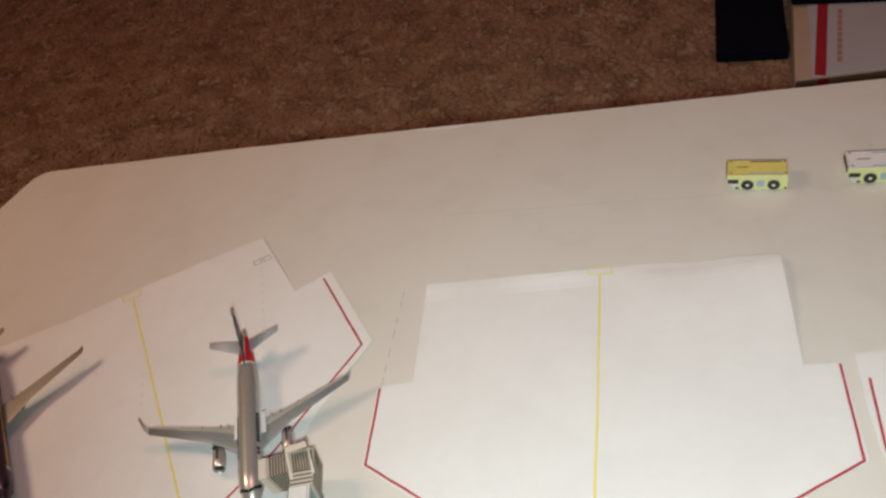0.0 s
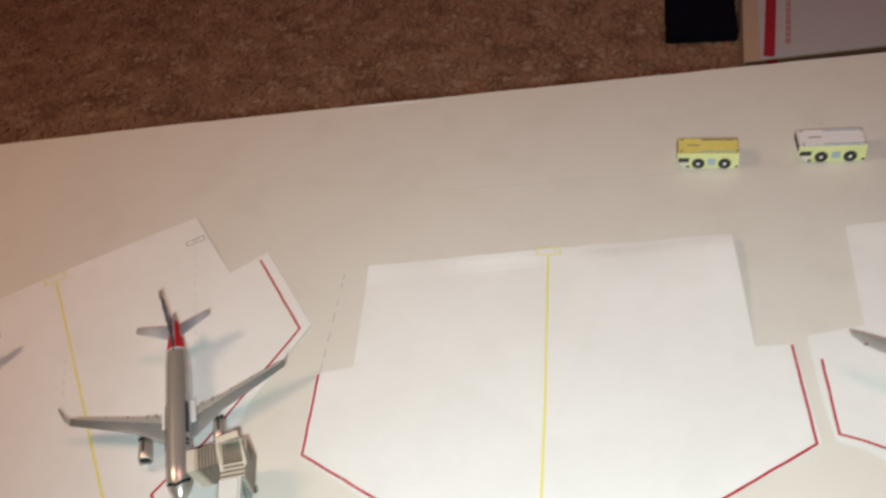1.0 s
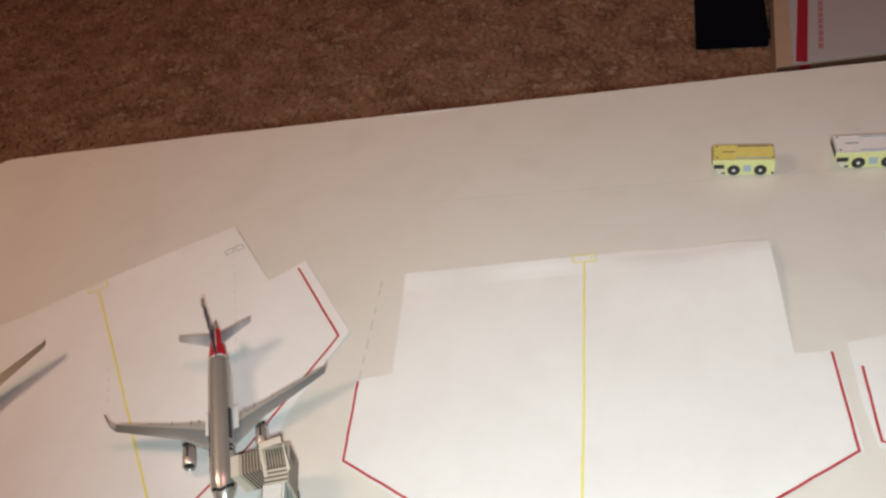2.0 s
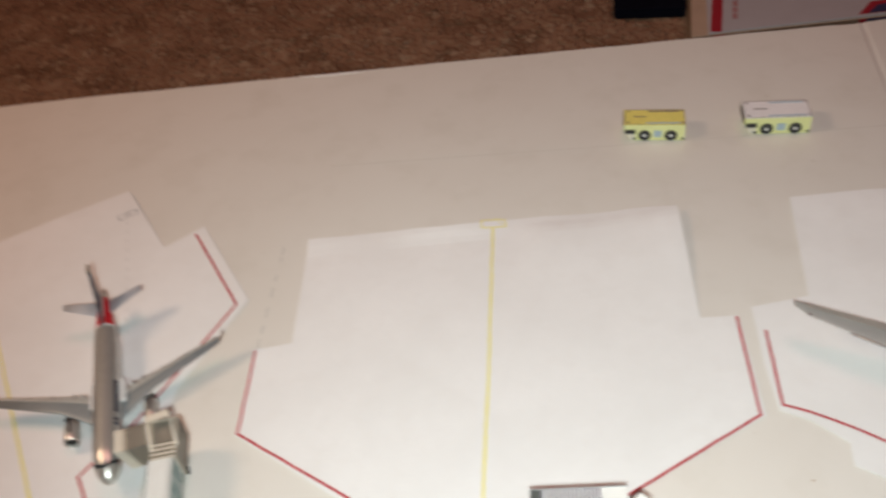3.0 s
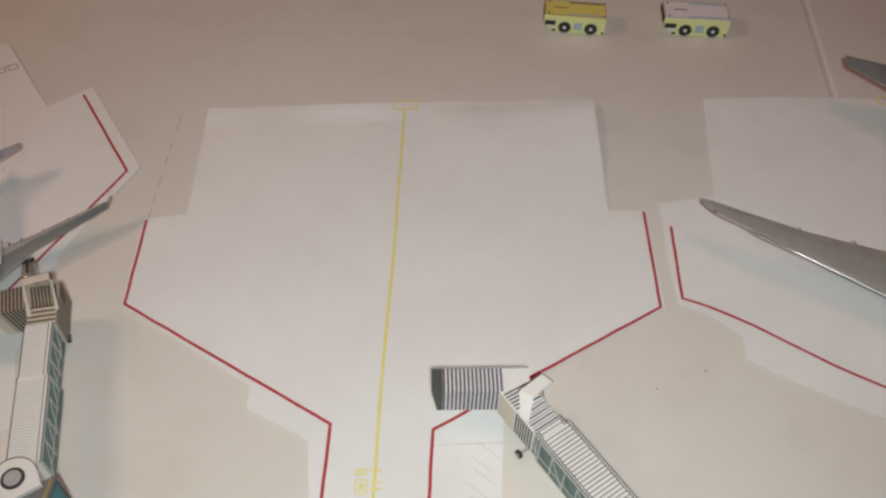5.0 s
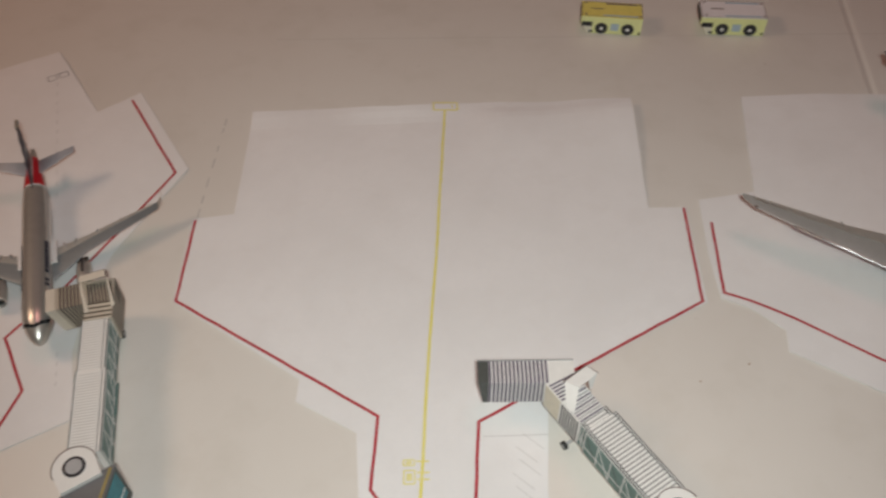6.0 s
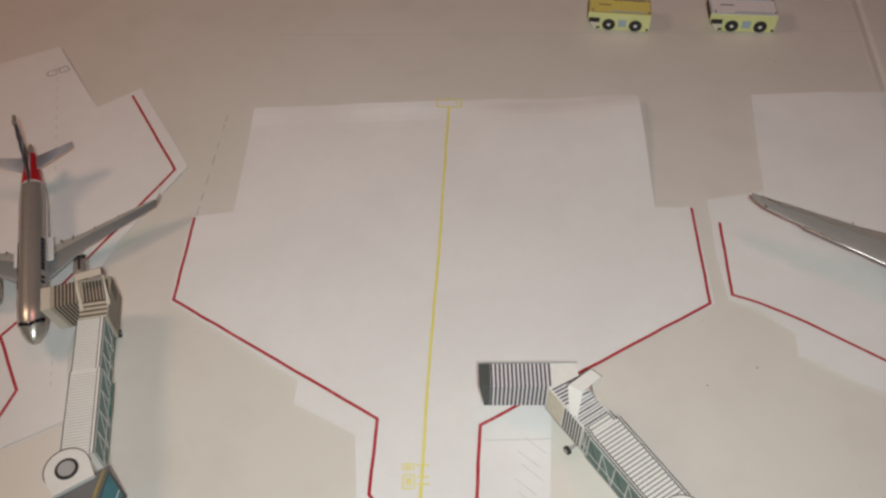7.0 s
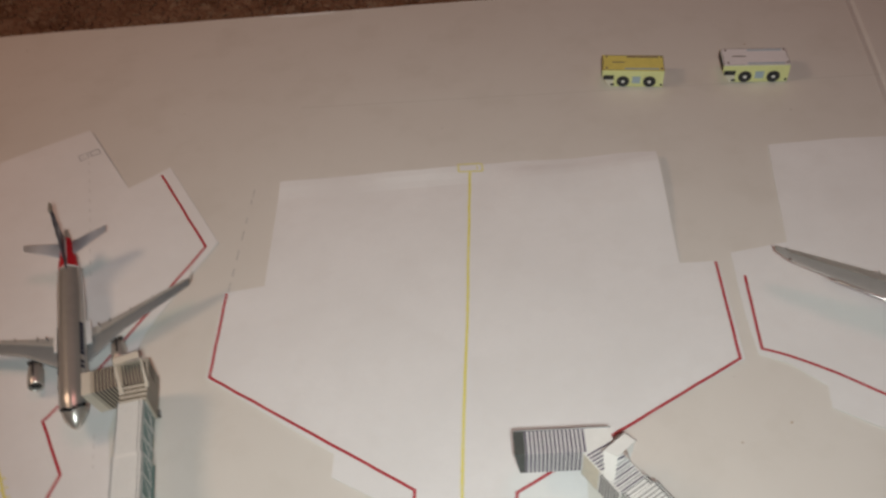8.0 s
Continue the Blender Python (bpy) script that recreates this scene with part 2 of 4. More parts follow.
def lathe(profile, axis_m, n=24, closed=False):
    """Turns (along, radius) pairs about the y axis."""
    bm = bmesh.new()
    rings = []
    for y, r in profile:
        rings.append([bm.verts.new((r * math.cos(2 * math.pi * k / n), y, r * math.sin(2 * math.pi * k / n))) for k in range(n)])
    for a, b in zip(rings, rings[1:]):
        for k in range(n):
            bm.faces.new((a[k], a[(k + 1) % n], b[(k + 1) % n], b[k]))
    if closed:
        bm.faces.new(rings[0])
        bm.faces.new(rings[-1])
    bmesh.ops.transform(bm, matrix=axis_m, verts=bm.verts)
    return bm


def disc(r, thick, m, n=24):
    """A disc of that thickness, standing on z = 0 before m."""
    bm = bmesh.new()
    bmesh.ops.create_cone(bm, cap_ends=True, segments=n, radius1=r, radius2=r, depth=thick)
    bmesh.ops.transform(bm, matrix=m @ Matrix.Translation((0, 0, thick / 2)), verts=bm.verts)
    return bm


def loft(sections, caps=True):
    """Joins rings of equal length."""
    bm = bmesh.new()
    rings = [[bm.verts.new(p) for p in s] for s in sections]
    n = len(rings[0])
    for a, b in zip(rings, rings[1:]):
        for k in range(n):
            bm.faces.new((a[k], a[(k + 1) % n], b[(k + 1) % n], b[k]))
    if caps:
        bm.faces.new(rings[0])
        bm.faces.new(rings[-1])
    return bm


def ribbon(points, width):
    """A flat outline along a line of points, mitred at the corners."""
    pts = [Vector(p) for p in points]
    left, right = [], []
    for i, p in enumerate(pts):
        a = (p - pts[i - 1]).normalized() if i else (pts[1] - p).normalized()
        b = (pts[i + 1] - p).normalized() if i < len(pts) - 1 else a
        mid = (a + b).normalized()
        normal = Vector((-mid.y, mid.x))
        k = width / 2 / max(0.4, mid.dot(a))
        left.append(p + normal * k)
        right.append(p - normal * k)
    return [tuple(p) for p in left + right[::-1]]


def lay(outline, height, thick, lift, step=0.0035):
    """A thin sheet or mark with that outline, cut fine and draped over height(x, y)."""
    bm = bmesh.new()
    bm.faces.new([bm.verts.new((x, y, 0)) for x, y in outline])
    bmesh.ops.triangulate(bm, faces=bm.faces)
    xs, ys = [p[0] for p in outline], [p[1] for p in outline]
    for lo, hi, no in ((min(xs), max(xs), (1, 0, 0)), (min(ys), max(ys), (0, 1, 0))):
        v = math.ceil(lo / step) * step
        while v < hi:
            bmesh.ops.bisect_plane(bm, geom=bm.verts[:] + bm.edges[:] + bm.faces[:], dist=1e-7, plane_co=(v * no[0], v * no[1], 0), plane_no=no)
            v += step
    if thick:
        made = bmesh.ops.extrude_face_region(bm, geom=bm.faces[:])
        for v in made["geom"]:
            if isinstance(v, bmesh.types.BMVert):
                v.co.z = thick
    for v in bm.verts:
        v.co.z += lift + height(v.co.x, v.co.y)
    return bm


def smooth01(a, b, x):
    t = min(1.0, max(0.0, (x - a) / (b - a)))
    return t * t * (3 - 2 * t)


# ---------------------------------------------------------------- room
FLOOR = -0.127


def build_room():
    def slab(name, size, at, material):
        solid(name, box(size, at), material, kind="structure")
    slab("floor", (5.0, 5.0, 0.1056), (0, 0.3, FLOOR - 0.1), CARPET)
    # Walls and ceiling stay out of view; added to hold and tone bounce light.
    slab("wall_north", (5.0, 0.1, 2.45), (0, 2.85, FLOOR), WALL_PAINT)
    slab("wall_south", (5.0, 0.1, 2.45), (0, -2.25, FLOOR), WALL_PAINT)
    slab("wall_west", (0.1, 5.0, 2.45), (-2.55, 0.3, FLOOR), WALL_PAINT)
    slab("wall_east", (0.1, 5.0, 2.45), (2.55, 0.3, FLOOR), WALL_PAINT)
    slab("ceiling", (5.2, 5.2, 0.1), (0, 0.3, FLOOR + 2.45), CEIL_PAINT)


def build_carpet_pile():
    """Tufts of the cut pile: one mesh of many small upright tufts that lean and overlap."""
    rnd = random.Random(4)
    verts, faces = [], []
    places = []
    for x0, x1, y0, y1, step, skip in ((-0.85, 0.62, 0.28, 1.0, 0.0054, None), (-2.49, 2.49, -2.19, 2.79, 0.024, (-0.85, 0.62, 0.28, 1.0))):
        y = y0
        while y < y1:
            x = x0
            while x < x1:
                if not skip or not (skip[0] < x < skip[1] and skip[2] < y < skip[3]):
                    places.append((x, y, step))
                x += step
            y += step
    for x, y, step in places:
        cx, cy = x + rnd.uniform(-0.5, 0.5) * step, y + rnd.uniform(-0.5, 0.5) * step
        r = step * rnd.uniform(0.6, 1.05)
        h = 0.0084 - 0.0046 * rnd.random() ** 2.2
        lx, ly = rnd.uniform(-1, 1) * 0.0030, rnd.uniform(-1, 1) * 0.0030
        turn, i, wide = rnd.uniform(0, 6.28), len(verts), rnd.uniform(0.55, 1.0)
        for size, rise, lean in ((1.0, 0.62, 0.0), (0.80, 0.86, 0.6), (0.42, 0.97, 0.95)):
            for k in range(6):
                a = k * math.pi / 3
                u, v = r * size * math.cos(a), r * size * wide * math.sin(a)
                verts.append((cx + lx * lean + u * math.cos(turn) - v * math.sin(turn), cy + ly * lean + u * math.sin(turn) + v * math.cos(turn), FLOOR + h * rise))
        verts.append((cx + lx, cy + ly, FLOOR + h))
        for k in range(6):
            j = (k + 1) % 6
            faces.append((i + k, i + j, i + 6 + j, i + 6 + k))
            faces.append((i + 6 + k, i + 6 + j, i + 12 + j, i + 12 + k))
            faces.append((i + 12 + k, i + 12 + j, i + 18))
    data = bpy.data.meshes.new("carpet_pile")
    data.from_pydata(verts, [], faces)
    data.polygons.foreach_set("use_smooth", [True] * len(data.polygons))
    data.materials.append(CARPET)
    tagged(new("carpet_pile", data), "brown speckled cut-pile carpet on the floor", "carpet", kind="stuff")


# ---------------------------------------------------------------- low table with two leaves
SEAM = ((0.2185, 0.2325), (0.1985, 0.1000), (0.1020, -0.5600))


def build_table():
    corner = [(-0.334, 0.2445), (-0.343, 0.2435), (-0.349, 0.2385), (-0.3535, 0.228), (-0.3595, 0.210), (-0.366, 0.188), (-0.372, 0.15), (-0.376, 0.10)]
    rnd = random.Random(9)
    edge = []
    for k in range(1, 36):
        x = SEAM[0][0] - 0.0030 - 0.0154 * k
        edge.append((x, 0.2325 + (SEAM[0][0] - x) * 0.0255 - 0.0022 * smooth01(-0.20, -0.33, x) + rnd.uniform(-0.00025, 0.00025)))
    left = [(SEAM[0][0] - 0.0030, SEAM[0][1] - 0.0004), *edge, *corner, (-0.38, -0.50), (-0.36, -0.55), (SEAM[2][0] - 0.0030, -0.56), (SEAM[1][0] - 0.0030, SEAM[1][1])]
    right = [(SEAM[1][0] + 0.0020, SEAM[1][1]), (SEAM[2][0] + 0.0020, -0.56), (0.72, -0.56), (0.76, -0.5), (0.76, 0.23), (0.72, 0.2500), (0.264, 0.2352), (SEAM[0][0] + 0.0020, SEAM[0][1] + 0.0004)]
    table = thing("low_table", None, "low white-topped table with a rounded corner, standing on brown carpet", "table")
    part("tabletop_leaf", prism(left, -0.016, 0.0, 0.0005), BOARD, table, "scuffed white leaf with a rounded corner")
    part("tabletop_leaf", prism(right, -0.016, 0.0001, 0.0006), BOARD, table, "white leaf with a rolled edge along the seam")
    swale = [(-0.0040, 0.00010), (-0.0034, 0.00008), (-0.0028, 0.0), (-0.0022, -0.00012), (-0.0016, -0.00028), (-0.0011, -0.00042), (-0.0007, -0.00048), (-0.0003, -0.00042), (0.0002, -0.0002), (0.0007, 0.0),
             (0.0012, 0.00014), (0.0018, 0.00018), (0.0026, 0.00020), (0.0026, -0.0040), (-0.0040, -0.0040)]
    rings = []
    for k in range(41):
        u = k / 40
        (ax, ay), (bx, by) = (SEAM[0], SEAM[1]) if u < 0.5 else (SEAM[1], SEAM[2])
        w = u * 2 if u < 0.5 else u * 2 - 1
        rings.append([(ax + (bx - ax) * w + dx, ay + (by - ay) * w - 0.0002, z) for dx, z in swale])
    part("seam_strip", loft(rings), BOARD, table, "shallow rounded trough along the seam")
    # Uneven band just inside the far edge, paler than the board.
    rim = []
    for k, (x, y) in enumerate(edge):
        rim.append((x, y - 0.0005 - rnd.uniform(0.0, 0.0004)))
    part("edge_band", lay(ribbon(rim, 0.0009), flat, 0.0, 0.00018), EDGE_PALE, table, "pale uneven rim along the far edge")
    # White sliver paints the bevel's bright highlight onto the chipped edge.
    part("edge_highlight", prism([(-0.092, 0.2396), (-0.078, 0.2398), (-0.056, 0.2386), (-0.060, 0.2377), (-0.080, 0.2380)], 0.00002, 0.00025), WHITE_PAINT, table, "pale chipped patch with a painted edge highlight")
    for x, y in ((-0.30, 0.17), (-0.30, -0.47), (0.64, 0.17), (0.64, -0.47), (0.05, -0.47), (0.05, 0.12)):
        part("leg", box((0.04, 0.04, -0.0165 - FLOOR), (x, y, FLOOR), 0.003), CARD_GREY, table)


# ---------------------------------------------------------------- paper parking stands
def flat(x, y):
    return 0.0


def by_hand(points, rnd, amount=0.00012, step=0.007):
    """Adds small unevenness along a ruled line."""
    out = []
    for p, q in zip(points, points[1:]):
        p, q = Vector(p), Vector(q)
        n = max(1, round((q - p).length / step))
        across = Vector((-(q - p).y, (q - p).x)).normalized()
        for k in range(n):
            out.append(tuple(p.lerp(q, k / n) + across * (rnd.uniform(-amount, amount) if k else 0)))
    return out + [tuple(points[-1])]


def stand(name, outline, height, label, reds, yellows, bars, pencils, scribble=(), lift=0.0002):
    sheet = tagged(new(name, mesh_of(name, lay(outline, height, 0.00018, lift), PAPER)), label, "paper sheet", "paper parking stands")
    top = lift + 0.00018
    rnd = random.Random(len(outline))
    for line in reds:
        part("red_line", lay(ribbon(by_hand(line, rnd), 0.00106), height, 0.0, top + 0.00012), RED_PEN, sheet)
    for line, w in yellows:
        part("yellow_line", lay(ribbon(by_hand(line, rnd), w), height, 0.0, top + 0.00013), YELLOW_PEN, sheet)
    for line, w in bars:
        part("yellow_mark", lay(ribbon(line, w), height, 0.0, top + 0.00012), YELLOW_FAINT, sheet)
    for line, w in pencils:
        part("pencil_line", lay(ribbon(line, w), height, 0.0, top + 0.00011), PENCIL, sheet)
    for line, w in scribble:
        part("scribble", lay(ribbon(line, w), height, 0.0, top + 0.00012), PENCIL_DARK, sheet)
    return sheet


def frame_lines(cx, cy, w, h, turn):
    """The four sides of a small drawn rectangle."""
    c, s = math.cos(turn), math.sin(turn)
    p = [(cx + a * c - b * s, cy + a * s + b * c) for a, b in ((-w / 2, -h / 2), (w / 2, -h / 2), (w / 2, h / 2), (-w / 2, h / 2))]
    return [(p[i], p[(i + 1) % 4]) for i in range(4)]


def ripple(x, y):
    """Slight cockling of the paper."""
    return 0.00035 * (noise.noise((x * 28, y * 34, 0.3)) + 1) * 0.5 + 0.00012 * (noise.noise((x * 90, y * 70, 1.7)) + 1)


def centre_height(x, y):
    """The far rim curls up left of the yellow line and bends down beyond it; the right side stands off the table."""
    rim = smooth01(0.0885, 0.1015, y) ** 1.3
    curl = 0.0018 * rim * math.exp(-((x + 0.016) / 0.026) ** 2) + 0.0009 * rim * smooth01(-0.045, -0.075, x)
    hump = smooth01(0.012, 0.032, x) * (0.0012 * smooth01(0.050, 0.0925, y) - 0.0008 * smooth01(0.0915, 0.1010, y))
    side = 0.0030 * smooth01(0.050, 0.092, x) * smooth01(0.026, 0.094, y)
    return curl + hump + side + ripple(x, y)


def build_stands():
    marks = [(l, 0.0008) for l in frame_lines(0.0078, 0.1002, 0.0104, 0.0046, -0.02)]
    marks += [(((0.0108, 0.0992), (0.0108, 0.1012)), 0.0005)]
    for y in (-0.0682, -0.0720, -0.0743):
        marks.append((((-0.0099, y), (-0.0060, y - 0.0002)), 0.0006))
    for y0, y1 in ((-0.0676, -0.0695), (-0.0712, -0.0757)):
        marks += [(l, 0.0005) for l in frame_lines(-0.0123, (y0 + y1) / 2, 0.0034, y0 - y1, -0.03)]
        marks.append((((-0.0132, (y0 + y1) / 2), (-0.0114, (y0 + y1) / 2)), (y0 - y1) * 0.55))
    hatch = [(((0.0118, -0.0606), (0.0325, -0.0611)), 0.0003)]
    for k in range(5):
        x, y = 0.0300 - 0.0016 * (k % 2) - 0.001 * k, -0.0615 - 0.0045 * k
        hatch.append((((x - 0.0055, y + 0.0012), (x + 0.0005, y - 0.0046)), 0.00025))
    stand("parking_stand_sheet",
          [(-0.0762, 0.1018), (-0.05, 0.1022), (-0.03, 0.1016), (-0.014, 0.1008), (0.008, 0.1022), (0.03, 0.1020), (0.05, 0.1008), (0.07, 0.1000), (0.0884, 0.0972), (0.0864, 0.065), (0.0842, 0.0352), (0.0988, 0.0347), (0.0962, -0.0115),
           (0.034, -0.0425), (0.034, -0.05), (0.030, -0.081), (0.028, -0.125), (-0.027, -0.125), (-0.0280, -0.079), (-0.0290, -0.0570), (-0.0492, -0.0442), (-0.0485, -0.0358),
           (-0.0962, -0.0003), (-0.0942, 0.0402), (-0.0785, 0.0420)],
          centre_height, "white paper aircraft stand with red outline and yellow line",
          [[(-0.0932, 0.0395), (-0.0951, 0.0), (-0.0220, -0.0515), (-0.0243, -0.0770), (-0.0190, -0.0850), (0.004, -0.0880), (0.0078, -0.0815), (0.0107, -0.0552), (0.0945, -0.0113), (0.0980, 0.0343)]],
          [([(0.0074, 0.0978), (0.0040, 0.060), (0.0, 0.015), (-0.0040, -0.023), (-0.0092, -0.082)], 0.00105)], marks, hatch)

    ax = Vector((0.0622, -0.1245)).normalized()
    side = Vector((-ax.y, ax.x))
    turn = math.atan2(side.y, side.x)
    top = Vector((-0.2372, 0.1150))
    marks = [(l, 0.0008) for l in frame_lines(top.x, top.y, 0.0100, 0.0046, turn)]
    for d in (0.168, 0.172, 0.176):
        p = top + ax * d
        marks.append(((tuple(p - side * 0.0025), tuple(p + side * 0.0025)), 0.0005))
    for d in (0.167, 0.1686, 0.173, 0.1746, 0.1762):
        p = top + ax * d - side * 0.006
        marks.append(((tuple(p - side * 0.0018), tuple(p + side * 0.0018)), 0.0009))
    dark = [(l, 0.00042) for d in (-0.0030, 0.0024) for l in frame_lines(-0.1675 + side.x * d, 0.1325 + side.y * d, 0.0040, 0.0032, turn)]
    p = Vector((-0.1675, 0.1325)) - ax * 0.0018
    dark.append(((tuple(p - side * 0.0008), tuple(p + side * 0.0040)), 0.0005))
    grey = []
    for k in range(12):
        a, b = Vector((-0.1672, 0.128)), Vector((-0.1500, 0.052))
        p, q = a.lerp(b, k / 12), a.lerp(b, k / 12 + 0.035)
        grey.append(((tuple(p), tuple(q)), 0.00032))
    for k in range(4):
        a, b = Vector((-0.213, 0.060)), Vector((-0.206, 0.036))
        grey.append(((tuple(a.lerp(b, k / 4)), tuple(a.lerp(b, k / 4 + 0.12))), 0.0003))
    for k in range(4):
        a, b = Vector((-0.1330, -0.020)), Vector((-0.1300, -0.036))
        grey.append(((tuple(a.lerp(b, k / 4)), tuple(a.lerp(b, k / 4 + 0.12))), 0.0003))
    stand("parking_stand_sheet",
          [(-0.1715, 0.1508), (-0.1450, 0.1072), (-0.1280, 0.1190), (-0.1000, 0.0685), (-0.1120, 0.046), (-0.1225, 0.024), (-0.1265, 0.004), (-0.128, -0.020), (-0.1215, -0.0465),
           (-0.1455, -0.0585), (-0.160, -0.066), (-0.178, -0.054), (-0.205, -0.030), (-0.262, -0.018), (-0.302, 0.026), (-0.310, 0.072), (-0.3035, 0.0850), (-0.2700, 0.1000), (-0.2380, 0.1185), (-0.2050, 0.1350)],
          lambda x, y: 0.0008 * smooth01(0.11, 0.15, y) + ripple(x, y), "white paper aircraft stand set askew, red outline, faint pencil dashes",
          [[(-0.1311, 0.1140), (-0.1050, 0.0665), (-0.1366, 0.0092), (-0.1528, -0.0130), (-0.1412, -0.0350), (-0.1455, -0.0490), (-0.158, -0.0555), (-0.170, -0.047)]],
          [([(-0.2355, 0.1120), (-0.2010, 0.0440), (-0.1740, -0.0100), (-0.1500, -0.0580)], 0.00105)], marks, grey, dark)

    marks = [(l, 0.0008) for l in frame_lines(0.2200, 0.0935, 0.0100, 0.0046, -0.12)]
    stand("parking_stand_sheet",
          [(0.1380, 0.0985), (0.1700, 0.0985), (0.1975, 0.0965), (0.2900, 0.0860), (0.2860, 0.030), (0.3020, 0.026), (0.2900, -0.022), (0.215, -0.082), (0.185, -0.075),
           (0.1440, -0.0512), (0.1190, -0.0340), (0.1205, -0.0252), (0.1105, -0.0150), (0.1015, -0.0100), (0.1020, 0.010), (0.1050, 0.0385), (0.1280, 0.0415), (0.1330, 0.070)],
          lambda x, y: 0.0007 * smooth01(0.07, 0.1, y) + ripple(x, y), "white paper aircraft stand beneath a large airliner, curved red outline",
          [[(0.1070, 0.0262), (0.1032, -0.0080), (0.1075, -0.0100), (0.1115, -0.0120), (0.1180, -0.0160), (0.1255, -0.0210), (0.1480, -0.0385), (0.190, -0.066), (0.197, -0.080)]],
          [([(0.2195, 0.0905), (0.2100, 0.020), (0.2000, -0.060)], 0.00105)], marks, [])


def build_table_marks():
    """Pencil dashes and specks on the table top."""
    for y0, y1 in ((0.0996, 0.0950), (0.0935, 0.0905), (0.0823, 0.0788), (0.0747, 0.0690), (0.0636, 0.0578), (0.0534, 0.0490), (0.0460, 0.0408)):
        p, q = [(-0.0877 - 0.0052 * (0.0996 - y) / 0.0588, y) for y in (y0, y1)]
        tagged(new("pencil_dash", mesh_of("pencil_dash", lay(ribbon((p, q), 0.00055), flat, 0.0, 0.00012), PENCIL_MID)), "grey pencil dash on the white table top", "pencil mark", "pencil dashes on the table")
    for a, b in (((-0.0700, 0.1553), (0.2050, 0.1416)), ((0.2078, 0.1414), (0.4200, 0.1310))):
        tagged(new("ruled_line", mesh_of("ruled_line", lay(ribbon(by_hand((a, b), random.Random(3), 0.0002, 0.02), 0.00055), flat, 0.0, 0.00022), BOARD_LINE)), "faint worn grey line ruled across the white table top", "pencil mark", "ruled lines on the table")
    rnd = random.Random(11)
    spots = [(0.086, -0.044), (0.104, -0.038), (0.073, -0.022), (-0.330, 0.215), (-0.348, 0.190), (0.150, 0.175), (0.052, -0.022), (-0.30, 0.232)]
    for x, y in spots:
        r = rnd.uniform(0.0003, 0.0005)
        pts = [(x + r * rnd.uniform(0.6, 1.2) * math.cos(k * 0.785), y + r * rnd.uniform(0.5, 1.1) * math.sin(k * 0.785)) for k in range(8)]
        tagged(new("dirt_speck", mesh_of("dirt_speck", prism(pts, 0.0001, 0.00035), BOX_KRAFT)), "tiny brown speck of dirt on the table", "speck", "specks on the table")


# ---------------------------------------------------------------- model aircraft
def airfoil(chord, thick, le, lateral, z, n=10, tilt=0.0):
    """A wing section: le is the leading edge's place along the length."""
    pts = []
    for k in range(n + 1):
        u = (1 - math.cos(math.pi * k / n)) / 2
        t = thick * 2.6 * (0.2969 * math.sqrt(u) - 0.126 * u - 0.3516 * u * u + 0.2843 * u ** 3 - 0.1015 * u ** 4) * 2
        pts.append((u, t * 0.6))
    for k in range(n - 1, 0, -1):
        u = (1 - math.cos(math.pi * k / n)) / 2
        t = thick * 2.6 * (0.2969 * math.sqrt(u) - 0.126 * u - 0.3516 * u * u + 0.2843 * u ** 3 - 0.1015 * u ** 4) * 2
        pts.append((u, -t * 0.4))
    return [(lateral + h * math.sin(tilt), le + u * chord, z + h * math.cos(tilt)) for u, h in pts]


def fuselage_radius(s, length, r):
    """Radius and rise of the axis at s metres aft of the nose."""
    nose, tail = r * 2.5, r * 6.2
    if s < nose:
        u = s / nose
        return r * max(0.02, (1 - (1 - u) ** 2.1) ** 0.62), -r * 0.22 * (1 - u) ** 1.6
    if s > length - tail:
        u = (s - (length - tail)) / tail
        return r * max(0.10, 1 - 0.86 * u ** 1.55), r * 0.72 * u ** 1.5
    return r, 0.0


